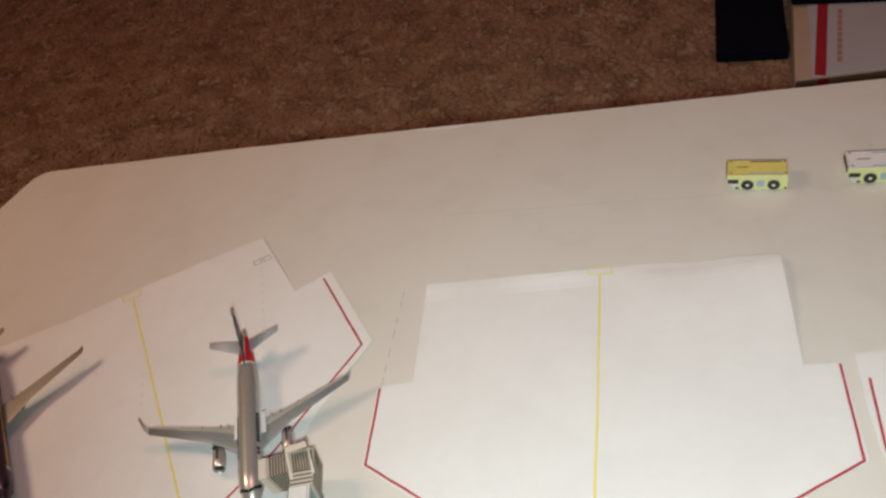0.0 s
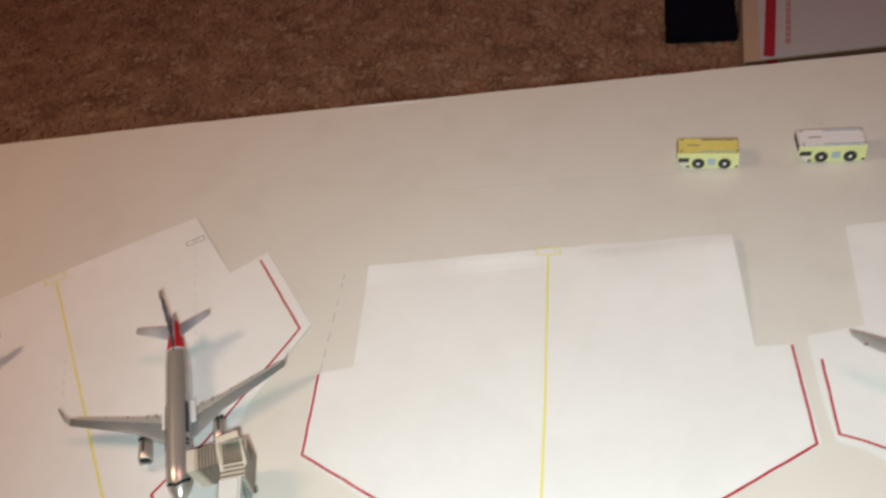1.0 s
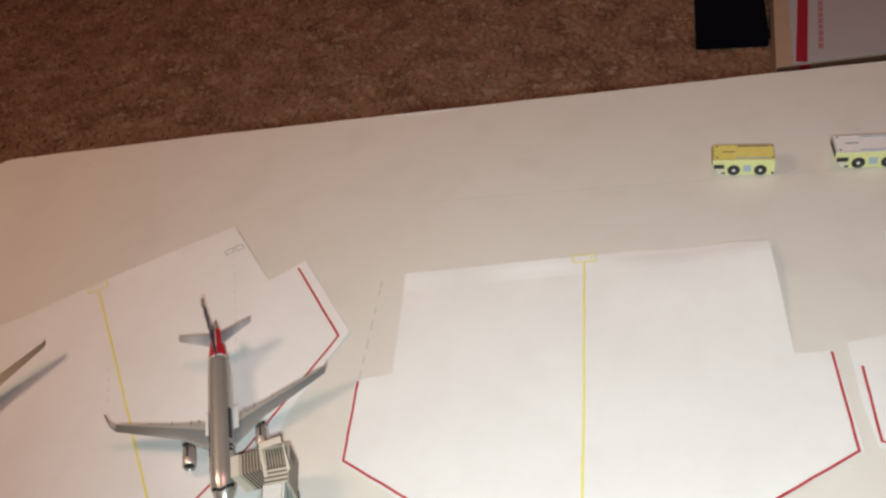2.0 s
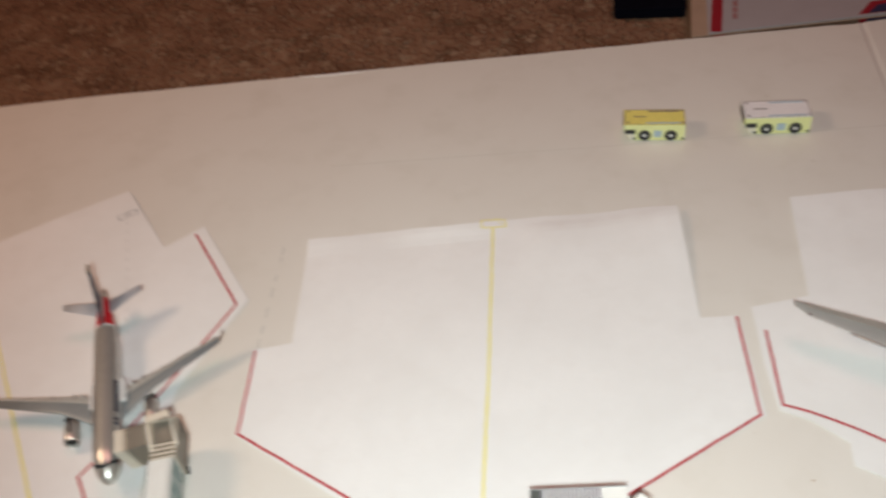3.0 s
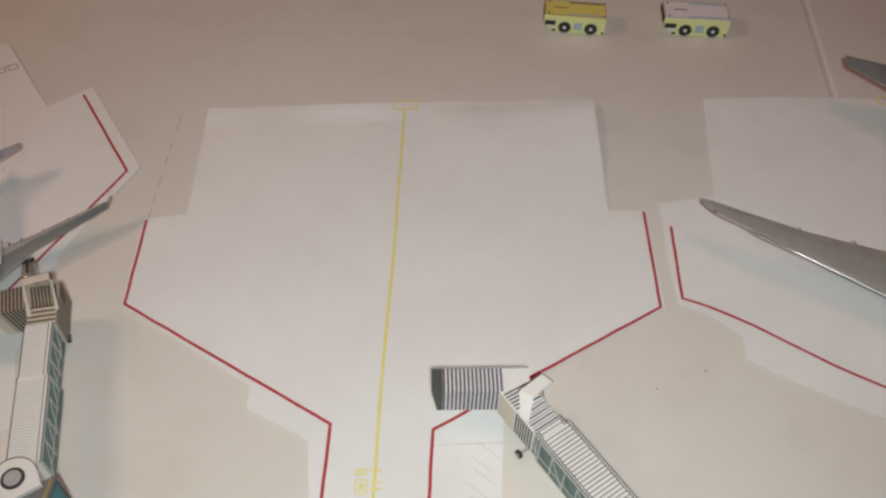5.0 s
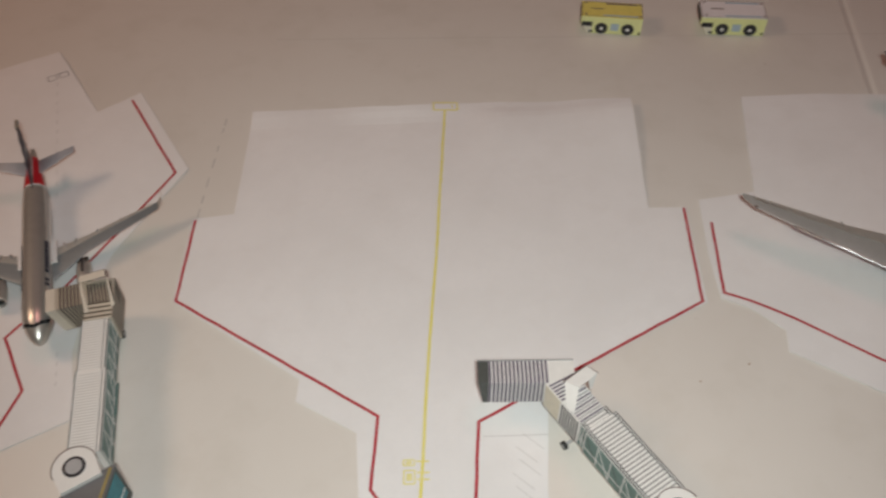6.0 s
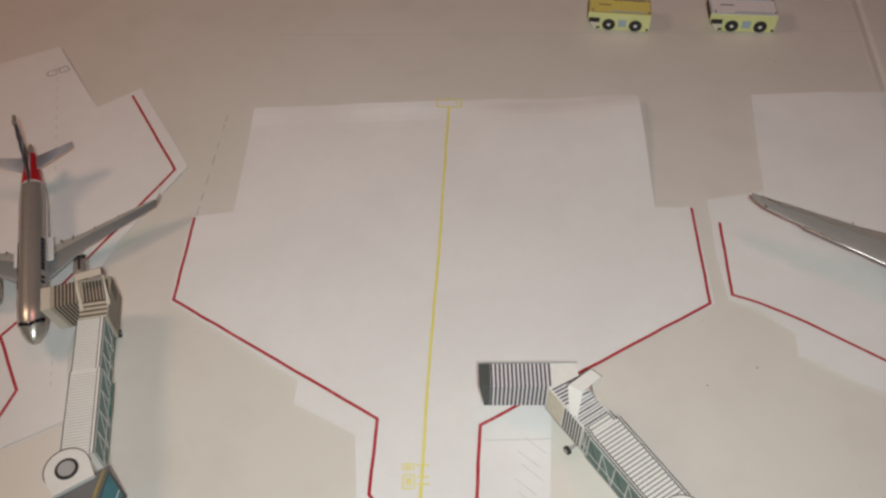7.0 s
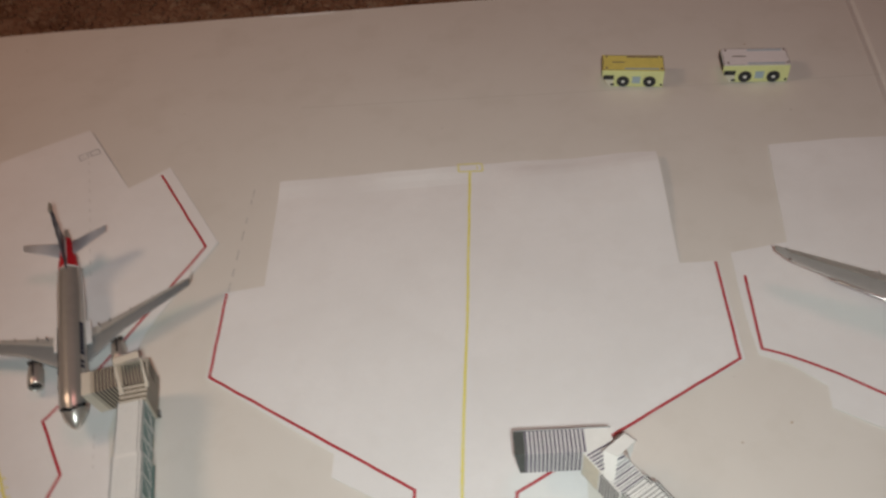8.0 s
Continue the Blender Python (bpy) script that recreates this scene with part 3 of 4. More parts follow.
def airliner(label, m, p):
    """A die-cast airliner, nose at the origin, tail along +y, wheels at z = 0."""
    plane = thing("model_airliner", m, label, "model aircraft", "model airliners")
    L, R, zc = p["length"], p["radius"], p["axis"]
    n, rings = 28, []
    stations = [L * (0.5 - 0.5 * math.cos(math.pi * k / 54)) for k in range(55)]
    stations[0] = 0.00003
    for s in stations:
        r, dz = fuselage_radius(s, L, R)
        rings.append([(r * math.sin(2 * math.pi * k / n), s, zc + dz + r * math.cos(2 * math.pi * k / n)) for k in range(n)])
    body = part("fuselage", loft(rings), p["body"], plane, p["body_label"], True)

    def skin(s0, s1, a0, a1, off=0.00012, steps=6, sweep=0.0):
        """A patch just proud of the fuselage between two stations and two angles from the top."""
        bm = bmesh.new()
        grid = []
        for i in range(steps + 1):
            row = []
            for j in range(9):
                a = a0 + (a1 - a0) * j / 8
                s = s0 + (s1 - s0) * i / steps + sweep * abs(a)
                r, dz = fuselage_radius(s, L, R)
                row.append(bm.verts.new(((r + off) * math.sin(a), s, zc + dz + (r + off) * math.cos(a))))
            grid.append(row)
        for i in range(steps):
            for j in range(8):
                bm.faces.new((grid[i][j], grid[i][j + 1], grid[i + 1][j + 1], grid[i + 1][j]))
        return bm

    for sgn in (-1, 1):
        for k in range(3):
            a = radians(1 + 24 * k)
            part("cockpit_window", skin(R * 0.86, R * (1.08 + 0.03 * k), sgn * a, sgn * (a + radians(23)), sweep=R * 0.36), COCKPIT, body, "", True)
        part("window_row", skin(R * 3.2, L * 0.84, sgn * radians(66), sgn * radians(72), steps=30), p["glazing"], body, "row of tiny dark windows", True)
        if p["letters"]:
            s = L * 0.30
            for k in range(8):
                part("livery_bar", skin(s, s + L * 0.0185, sgn * radians(48), sgn * radians(74)), BLUE_PAINT, body, "", True)
                s += L * 0.0205
            for k in range(2):
                part("livery_bar", skin(L * (0.235 + 0.022 * k), L * (0.25 + 0.022 * k), sgn * radians(48), sgn * radians(72)), BLUE_PAINT, body, "", True)
        if p["tail_band"]:
            part("tail_flash", skin(L * 0.775, L * 0.945, sgn * radians(8), sgn * radians(66)), RED_PAINT, body, "red tail flash", True)
            part("tail_flash", skin(L * 0.767, L * 0.776, sgn * radians(4), sgn * radians(75)), WHITE_PAINT, body, "thin white tail stripe", True)
        for s in (R * 3.0, L * 0.83):
            part("cabin_door", skin(s, s + R * 0.45, sgn * radians(60), sgn * radians(100), 0.00008), CARD_GREY, body, "", True)

    half, W = p["span"] / 2, p["wing"]
    for sgn in (-1, 1):
        secs = []
        for frac, le, chord, thick in W:
            z = zc - R * 0.58 + half * frac * math.tan(radians(p["dihedral"]))
            secs.append(airfoil(chord, thick, le, sgn * half * frac, z))
        wing = part("wing", loft(secs), p["wing_mat"], plane, p["wing_label"], True)
        z_tip = zc - R * 0.58 + half * math.tan(radians(p["dihedral"]))
        f, le, chord, thick = W[-1]
        if p["winglet"]:
            up, out, back = p["winglet"]
            part("winglet", loft([airfoil(chord, thick, le, sgn * half, z_tip), airfoil(chord * 0.8, thick * 0.8, le + back * 0.4, sgn * (half + out * 0.7), z_tip + up * 0.3, tilt=-sgn * 0.7),
                                  airfoil(chord * 0.42, thick * 0.5, le + back, sgn * (half + out), z_tip + up, tilt=-sgn * 1.2)]), p["winglet_mat"], wing, "", True)
        if p["edge"]:
            pts = []
            for frac, le, chord, thick in W[1:-2]:
                z = zc - R * 0.58 + half * frac * math.tan(radians(p["dihedral"]))
                pts.append((sgn * half * frac, le, z, thick))
            secs = [[(x + 0, y - 0.0003 + 0.0006 * math.cos(a), z + t * 0.1 + 0.0005 * math.sin(a)) for a in (k * math.pi / 4 for k in range(8))] for x, y, z, t in pts]
            f, le, chord, thick = W[-2]
            part("tip_light", box((0.0011, 0.0010, 0.0007), (sgn * half * f, le + 0.0006, zc - R * 0.58 + half * f * math.tan(radians(p["dihedral"]))), 0.0002), TRUCK_LINE, wing, "small dark tip lamp")
            part("leading_edge", loft(secs), METAL, wing, "bright bare-metal leading edge", True)
        for frac in p["fairings"]:
            for (f0, le0, c0, t0), (f1, le1, c1, t1) in zip(W, W[1:]):
                if f0 <= frac <= f1:
                    u = (frac - f0) / (f1 - f0)
                    le, ch, th = le0 + (le1 - le0) * u, c0 + (c1 - c0) * u, t0 + (t1 - t0) * u
            z = zc - R * 0.58 + half * frac * math.tan(radians(p["dihedral"]))
            q = ch * 0.30
            part("flap_fairing", lathe([(0, 0.0001), (q * 0.3, th * 0.34), (q * 0.9, th * 0.36), (q * 1.5, 0.0001)], pose(sgn * half * frac, le + ch - q * 1.0, z - th * 0.12), 10), p["wing_mat"], wing, "", True)
        if p["flap"]:
            strips = []
            for (f0, le0, c0, t0), (f1, le1, c1, t1) in zip(W[1:], W[2:]):
                bm = bmesh.new()
                quad = []
                for f, le, ch, th in ((f0, le0, c0, t0), (f1 - (0.04 if f1 == 1.0 else 0), le1, c1, t1)):
                    z = zc - R * 0.58 + half * f * math.tan(radians(p["dihedral"])) + th * 0.40
                    quad += [(sgn * half * f, le + ch * 0.68, z), (sgn * half * f, le + ch * 1.02, z - th * 0.30)]
                bm.faces.new([bm.verts.new(quad[k]) for k in (0, 1, 3, 2)])
                bmesh.ops.solidify(bm, geom=bm.faces[:], thickness=0.00012)
                strips.append(bm)
            part("flap", join(*strips), p["flap"], wing, "flap strip of another grey")
        if p.get("fairing", True):
            part("wing_fairing", box((R * 0.42, R * 2.2, R * 0.16), (sgn * R * 1.14, W[0][1] + W[0][2] * 0.86, zc - R * 0.22), R * 0.05), WHITE_PAINT, wing, "pale wing-root fairing")
        T = p["stab"]
        secs = []
        for x, le, chord, thick in T:
            secs.append(airfoil(chord, thick, le, sgn * x, zc + R * p["stab_up"] + x * 0.10))
        part("tailplane", loft(secs), p["stab_mat"], plane, "", True)
        for x, y in p["engines"]:
            er, el = p["engine"]
            z = zc - R * 0.95
            nacelle = part("engine", lathe([(el * 0.18, er * 0.80), (0.02 * el, er * 0.86), (0, er * 0.90), (0.04 * el, er * 0.97), (0.3 * el, er), (0.66 * el, er * 0.97), (el * 0.94, er * 0.84), (el * 0.94, er * 0.60), (el, er * 0.42), (el * 1.08, er * 0.06)],
                                           pose(sgn * x, y, z), 24), p["engine_mat"], plane, "silver engine nacelle", True)
            part("intake_lip", lathe([(0.07 * el, er * 0.80), (-0.005 * el, er * 0.86), (-0.005 * el, er * 0.93), (0.09 * el, er * 0.985)], pose(sgn * x, y, z), 24), SILVER, nacelle, "", True)
            part("fan", disc(er * 0.80, 0.0003, pose(sgn * x, y + el * 0.16, z, 90)), BLACK_RUBBER, nacelle)
            part("pylon", box((er * 0.30, el * 0.66, er * 0.22), (sgn * x, y + el * 0.66, z + er * 0.86), er * 0.08), p["pylon_mat"], nacelle, "thin dark pylon on the nacelle")
            for lobe in (-1, 1):
                part("exhaust_lobe", box((er * 0.58, el * 0.15, er * 0.30), (0, 0, 0), er * 0.12, pose(sgn * x + lobe * er * 0.46, y + el * 0.97, z + er * 0.62, 0, 0, -lobe * 18)), BLACK_RUBBER, nacelle)
    F = p["fin"]
    secs = []
    for z, le, chord, thick in F:
        ring = airfoil(chord, thick, le, 0, 0)
        secs.append([((pz) * 1.0, y, zc + z) for _, y, pz in ring])
    fin = part("fin", loft(secs), p["fin_mat"], plane, p["fin_label"], True)
    if p["tail_band"]:
        z, le, chord, thick = F[-1]
        part("fin_cap", box((0.0012, chord * 0.9, 0.0018), (0, le + chord * 0.5, zc + z - 0.0012), 0.0004), CARD_TAUPE, fin, "dull grey-brown fin tip")
        for k, mat in enumerate((WHITE_PAINT, BLUE_PAINT, CARD_GREY, BLUE_PAINT)):
            z0, z1 = F[0][0] + (F[-1][0] - F[0][0]) * (0.08 + 0.2 * k), F[0][0] + (F[-1][0] - F[0][0]) * (0.2 + 0.2 * k)
            for sgn in (-1, 1):
                u0, u1 = (0.1 + 0.2 * k), (0.2 + 0.2 * k)
                bm = bmesh.new()
                quad = []
                for z, u in ((z0, u0), (z1, u1)):
                    le = F[0][1] + (F[-1][1] - F[0][1]) * u
                    ch = F[0][2] + (F[-1][2] - F[0][2]) * u
                    th = F[0][3] + (F[-1][3] - F[0][3]) * u
                    quad.append([(sgn * (th * 0.80 + 0.0001), le + ch * 0.25, zc + z), (sgn * (th * 0.62 + 0.0001), le + ch * 0.8, zc + z)])
                bm.faces.new([bm.verts.new(c) for c in (quad[0][0], quad[0][1], quad[1][1], quad[1][0])])
                part("tail_stripe", bm, mat, fin)
    for x, y, r in p["gear"]:
        leg = part("landing_gear", box((r * 0.5, r * 0.5, zc - r), (x, y, r), r * 0.1), METAL, plane)
        for sgn in (-1, 1):
            part("wheel", disc(r, r * 0.7, pose(x + sgn * r * 0.75 - r * 0.35, y, r, 0, 90, 0), 16), BLACK_RUBBER, leg)
    return plane


def build_aircraft():
    R = 0.0051
    a320 = dict(stab_up=0.65, length=0.0952, radius=R, axis=0.0098, span=0.0888, dihedral=4.0, body=SILVER, body_label="polished silver fuselage with worn dark lettering", glazing=CARD_GREY, letters=True, tail_band=True,
                wing=[(0.0, 0.0278, 0.0158, 0.0023), (0.115, 0.0288, 0.0150, 0.0022), (0.40, 0.0386, 0.0082, 0.0012), (1.0, 0.0505, 0.0038, 0.0006)], wing_mat=WING_GREY, wing_label="grey swept wing with pale flaps",
                winglet=(0.0058, 0.0026, 0.0045), winglet_mat=SILVER, flap=FLAP_PALE, edge=False, fairings=(0.30, 0.48, 0.68), stab=[(0.0022, 0.0800, 0.0084, 0.0010), (0.0162, 0.0876, 0.0036, 0.0005)], stab_mat=STAB_GREY,
                engines=[(0.0150, 0.0262)], engine=(0.0029, 0.0102), engine_mat=SILVER, pylon_mat=CARD_INK, fin=[(0.0042, 0.0700, 0.0190, 0.0008), (0.0090, 0.0762, 0.0128, 0.0007), (0.0208, 0.0882, 0.0054, 0.0004)], fin_mat=FIN_GREY,
                fin_label="grey fin with red, white and blue stripes", gear=[(0.0, 0.0130, 0.0010), (-0.0095, 0.0440, 0.0014), (0.0095, 0.0440, 0.0014)])
    airliner("silver twin-engine model airliner with red tail, parked at a jet bridge", pose(-0.1354, -0.0230, 0.0007, 0, 0, 14.3), a320)
    plum = dict(a320)
    d = 0.018
    plum.update(flap=None, body=PLUM, body_label="dark plum fuselage with gold trim", glazing=GOLD, letters=False, tail_band=False, wing_mat=CREAM_WING, wing_label="beige swept wing", winglet_mat=TRUCK_LINE, fin_mat=PLUM,
                fin_label="plum fin", stab_mat=CREAM_WING, engine_mat=PLUM, span=0.0900, length=0.0952 + d, wing=[(f, le + d, c, t) for f, le, c, t in a320["wing"]], stab=[(x * 0.8, le + d, c, t) for x, le, c, t in a320["stab"]],
                fin=[(z, le + d, c, t) for z, le, c, t in a320["fin"]], engines=[], winglet=(0.0016, 0.0016, 0.0030), fairing=False, gear=[(x, y + (d if x else 0), r) for x, y, r in a320["gear"]])
    airliner("dark plum model airliner with beige wings on an askew stand", pose(-0.2470, -0.0150, 0.0007, 0, 0, 30.5), plum)
    big = dict(stab_up=0.6, length=0.205, radius=0.0078, axis=0.0145, span=0.1940, dihedral=4.0, body=SILVER, body_label="silver wide-body fuselage", glazing=CARD_GREY, letters=False, tail_band=False,
               wing=[(0.0, 0.0660, 0.0370, 0.0045), (0.09, 0.0704, 0.0318, 0.0042), (0.256, 0.0785, 0.0247, 0.0030), (0.441, 0.0876, 0.0183, 0.0022), (0.62, 0.0963, 0.0126, 0.0016), (0.82, 0.1053, 0.0090, 0.0011), (0.955, 0.1119, 0.0060, 0.0009), (1.0, 0.1165, 0.0026, 0.0005)], wing_mat=WIDE_WING,
               wing_label="broad grey swept wing with bright leading edge", winglet=None, winglet_mat=WING_GREY, flap=TAUPE_WING, edge=True, fairings=(0.24, 0.436, 0.638), stab=[(0.001, 0.1750, 0.0260, 0.0022), (0.0315, 0.1970, 0.0080, 0.0009)],
               stab_mat=WING_GREY, engines=[(0.0275, 0.0600)], engine=(0.0056, 0.0170), engine_mat=SILVER, pylon_mat=CARD_GREY, fin=[(0.0062, 0.1640, 0.0270, 0.0020), (0.0330, 0.1920, 0.0120, 0.0010)],
               fin_mat=FIN_GREY, fin_label="grey fin", gear=[(0.0, 0.0200, 0.0015), (-0.0130, 0.0960, 0.0020), (0.0130, 0.0960, 0.0020)])
    airliner("large silver wide-body model airliner with long grey wings", pose(0.1900, -0.1085, 0.0007, 0, 0, -9.8), big)


# ---------------------------------------------------------------- paper jet bridges
def jet_bridge(label, head, base, widths, bellows, stripes, end_mat, end_len, ribs, stripe_mat, side_mat, cab_at, hood_top, flaps, wheel_at, hub_turn=0.0, hub_shift=0.0):
    """A folded-card boarding bridge from a round hub at base to a cab at head; local y runs from the hub to the head. bellows: its two ends and its width."""
    hx, hy = head[0] - base[0], head[1] - base[1]
    length, turn = math.hypot(hx, hy), math.degrees(math.atan2(hy, hx)) - 90
    place = pose(base[0], base[1], 0, 0, 0, turn)
    bridge = thing("jet_bridge", place, label, "jet bridge", "paper jet bridges")
    low, top = 0.0085, 0.0205
    paper, pleated = (CARD, CARD) if ribs else (CREAM_CARD, FAWN_CARD)

    # round hub with a column and a grey lid
    arc = [(0.0064 * math.cos(radians(a)), 0.0064 * math.sin(radians(a))) for a in range(0, 181, 10)]
    def turned(points):
        c, sn = math.cos(radians(hub_turn)), math.sin(radians(hub_turn))
        return [(x * c - y * sn + hub_shift, x * sn + y * c) for x, y in points]
    lid = top + 0.0005
    hub = part("hub", prism(turned([*arc, (-0.0060, -0.0060), (0.0060, -0.0060)]), low - 0.0005, lid, 0.0001), CARD, bridge, "white hub, rounded at one end")
    part("hub_column", disc(0.0028, low, pose(hub_shift, 0, 0.0003), 16), CARD_GREY, bridge)
    part("hub_rim", prism(ribbon(turned([(x * 1.015, y * 1.015) for x, y in arc]), 0.0003), lid - 0.0017, lid + 0.0002), TRUCK_LINE, hub)
    part("hub_ring", disc(0.0033, 0.0003, pose(hub_shift, 0, lid), 32), CARD_INK, hub)
    part("hub_disc", disc(0.0024, 0.0003, pose(hub_shift, 0, lid + 0.0002), 32), CARD_GREY, hub, "grey printed disc")

    # outer and inner tunnel: ribbed roofs between pale kerbs with dark outlines, glazed trussed sides
    step = length * (0.70 if ribs else 0.53)
    for name, y0, y1, ww, t, shift in (("outer_tunnel", 0.0040, step, widths[0], top, widths[2]), ("inner_tunnel", step - 0.001, length + cab_at[2] + 0.0006, widths[1], top - 0.0005, 0.0)):
        tunnel = part(name, box((ww, y1 - y0, t - low), (shift, (y0 + y1) / 2, low), 0.00012, segs=1), CARD, bridge, "white card tunnel")
        kerbs = ((-1, 0.0008 if ribs else 0.0003), (1, 0.0008 if ribs else 0.0011))
        left, right = shift - ww / 2 + kerbs[0][1] + 0.0002, shift + ww / 2 - kerbs[1][1] - 0.0002
        pitch, thick = (0.00130, 0.00044) if ribs else (0.00100, 0.00024)
        for k in range(int((y1 - y0 - 0.0008) / pitch) + (1 if name == "inner_tunnel" else 0)):
            part("roof_rib", box((right - left, thick, 0.00012), ((left + right) / 2, y0 + 0.0010 + pitch * k, t)), RIB_DARK if ribs else RIB_MID, tunnel)
        line = 0.00030 if ribs else 0.00020
        for sgn, inset in kerbs:
            edge = shift + sgn * (ww / 2 - line / 2)
            part("roof_edge", box((line, y1 - y0, 0.0003), (edge, (y0 + y1) / 2, t)), EDGE_LINE, tunnel, "thin dark printed edge")
            if inset > 0.0005:
                part("kerb", box((inset - 2 * line, y1 - y0, 0.0004), (edge - sgn * inset / 2, (y0 + y1) / 2, t)), CARD, tunnel, "raised pale kerb along the roof")
                part("roof_edge", box((line * 0.8, y1 - y0, 0.0003), (edge - sgn * inset, (y0 + y1) / 2, t)), EDGE_LINE, tunnel, "thin dark printed edge")
            glazing = (t - low) * 0.90
            face = part("glazed_side", box((0.00018, y1 - y0 - 0.0006, glazing), (shift + sgn * (ww / 2 + 0.0001), (y0 + y1) / 2, low + (t - low) * 0.02)), GLASS_PRINT, tunnel, "teal printed glazing with white truss")
            at = shift + sgn * (ww / 2 + 0.00026)
            bays = max(2, round((y1 - y0) / (0.0056 if ribs else 0.0080)))
            for k in range(bays + 1):
                y = y0 + 0.0006 + (y1 - y0 - 0.0012) * k / bays
                part("truss_post", box((0.00014, 0.00036, glazing), (at, y, low + (t - low) * 0.02)), RIB_PALE, face)
                if k < bays:
                    dy, dz = (y1 - y0 - 0.0012) / bays, glazing * 0.96
                    ang = math.degrees(math.atan2(dz, dy))
                    part("truss_brace", box((0.00012, math.hypot(dy, dz), 0.00026), (0, math.hypot(dy, dz) / 2, 0), 0, pose(at, y, low + (t - low) * 0.03, ang)), RIB_PALE if k % 2 or not ribs else CARD_DARK, face)
            part("sill", box((0.00016, y1 - y0 - 0.0006, 0.00040), (at, (y0 + y1) / 2, low + (t - low) * 0.30)), RIB_MID, face, "pale rail along the glazing")
        if not ribs and name == "outer_tunnel":
            part("side_ledge", box((0.0009, (y1 - y0) * 0.40, 0.0004), (shift + ww / 2 + 0.0005, y1 - (y1 - y0) * 0.2, low + 0.0022)), GLASS_PRINT, tunnel, "narrow teal ledge")

    # cab: a long box with striped roof and sides; cab_at: its middle across, its width, its back and front ends
    cx, cw, back, front = cab_at
    roof, foot = top - 0.0001, low - 0.0004
    wall = roof - foot
    cab = part("cab", box((cw, front - back, wall), (cx, length + (front + back) / 2, foot), 0.0002, segs=1), pleated, bridge, "card cab with printed stripes")
    if ribs:
        for k in range(6):
            part("roof_stripe", box((cw * 0.94, 0.00052, 0.00014), (0, 0, 0), 0, pose(cx, length + 0.0034 - 0.00118 * k, roof, 0, 0, -4)), stripe_mat, cab)
        for k in range(7):
            for sgn in (-1, 1):
                part("side_stripe", box((0.00016, 0.00055, wall - 0.0011), (0, 0, 0), 0, pose(cx + sgn * (cw / 2 + 0.00002), length - 0.0104 + 0.00118 * k, foot + 0.0004)), CARD_INK, cab)
        for k in range(8):
            part("roof_stripe", box((cw * 0.92, 0.00046, 0.00014), (cx, length - 0.0111 + 0.00102 * k, roof)), CARD_GREY if k % 2 else CARD_PURPLE, cab)
        for sgn in (-1, 1):
            part("side_panel", box((0.00018, 0.0070, wall - 0.0006), (cx + sgn * (cw / 2 + 0.00002), length + 0.0014, foot + 0.0002)), side_mat, cab, "plain cream side panel")
    else:
        for k in range(8):
            part("roof_stripe", box((0.00060, 0.0086, 0.00014), (0, 0, 0), 0, pose(cx - 0.0037 + 0.00108 * k, length + 0.0014, roof, 0, 0, 10)), stripe_mat, cab)
        for k in range(8):
            part("roof_stripe", box((cw * 0.95, 0.00045, 0.00014), (cx, length - 0.0097 + 0.00094 * k, roof)), BROWN_INK if k % 2 else CREAM_CARD, cab)
        for sgn in (-1, 1):
            part("side_panel", box((0.00018, front - back - 0.0006, wall - 0.0005), (cx + sgn * (cw / 2 + 0.00002), length + (front + back) / 2, foot + 0.0002)), side_mat, cab, "plain taupe side panel")
            for k in range(4):
                part("side_stripe", box((0.00010, 0.00050, 0.0066), (0, 0, 0), 0, pose(cx + sgn * (cw / 2 + 0.00014), length + front - 0.0024 - 0.0012 * k, roof - 0.0066, -14)), BROWN_INK, cab)

    # folded frame over the cab: a flat top and two flaps that slope back to the roof
    def sheet(points, thick=0.0003):
        p = [Vector((x, length + y, z)) for x, y, z in points]
        off = (p[1] - p[0]).cross(p[2] - p[0]).normalized() * thick
        if off.z > 0:
            off = -off
        return loft([p, [q + off for q in p]])
    high = top + 0.0040
    hood = part("hood_frame", sheet([(x, y, high) for x, y in hood_top]), paper, bridge, "folded pale card frame")
    for (ax, ay), (bx, by), (ex, ey), (fx, fy) in flaps:
        part("hood_flap", sheet([(ax, ay, high - 0.0002), (bx, by, high - 0.0002), (ex, ey, roof + 0.0003), (fx, fy, roof + 0.0003)]), paper, hood)
    (ax, ay), (bx, by), (ex, ey) = hood_top[:3]
    part("hood_edge", sheet([(ax, ay, high + 0.0001), (bx, by, high + 0.0001), (bx, by + 0.0006, high - 0.0007), (ax, ay + 0.0006, high - 0.0007)]), TRUCK_LINE, hood, "dark folded edge")
    part("hood_edge", sheet([(bx, by, high + 0.0001), (ex, ey, high + 0.0001), (ex + 0.0005, ey, high - 0.0006), (bx + 0.0005, by, high - 0.0006)]), TRUCK_LINE, hood, "dark folded edge")

    # pleated bellows towards the aircraft
    a, b, bw = Vector(bellows[0]), Vector(bellows[1]), bellows[2]
    run = (b - a).length
    m = place.inverted() @ pose(a.x, a.y, 0, 0, 0, math.degrees(math.atan2(b.y - a.y, b.x - a.x)) - 90)
    back_m = m.inverted()
    deep = top - 0.0114

    def slant(bm):
        """Leans the pleats, or cuts the open end slantwise, so that the foot stands back."""
        for v in bm.verts:
            q = back_m @ v.co
            if not ribs:
                v.co = m @ Vector((q.x, q.y - 0.0026 * (top - q.z) / (top - deep), q.z))
            elif q.y > run - 0.0004:
                v.co = m @ Vector((q.x, q.y - 0.0018 * (top - q.z) / (top - deep), q.z))
        return bm

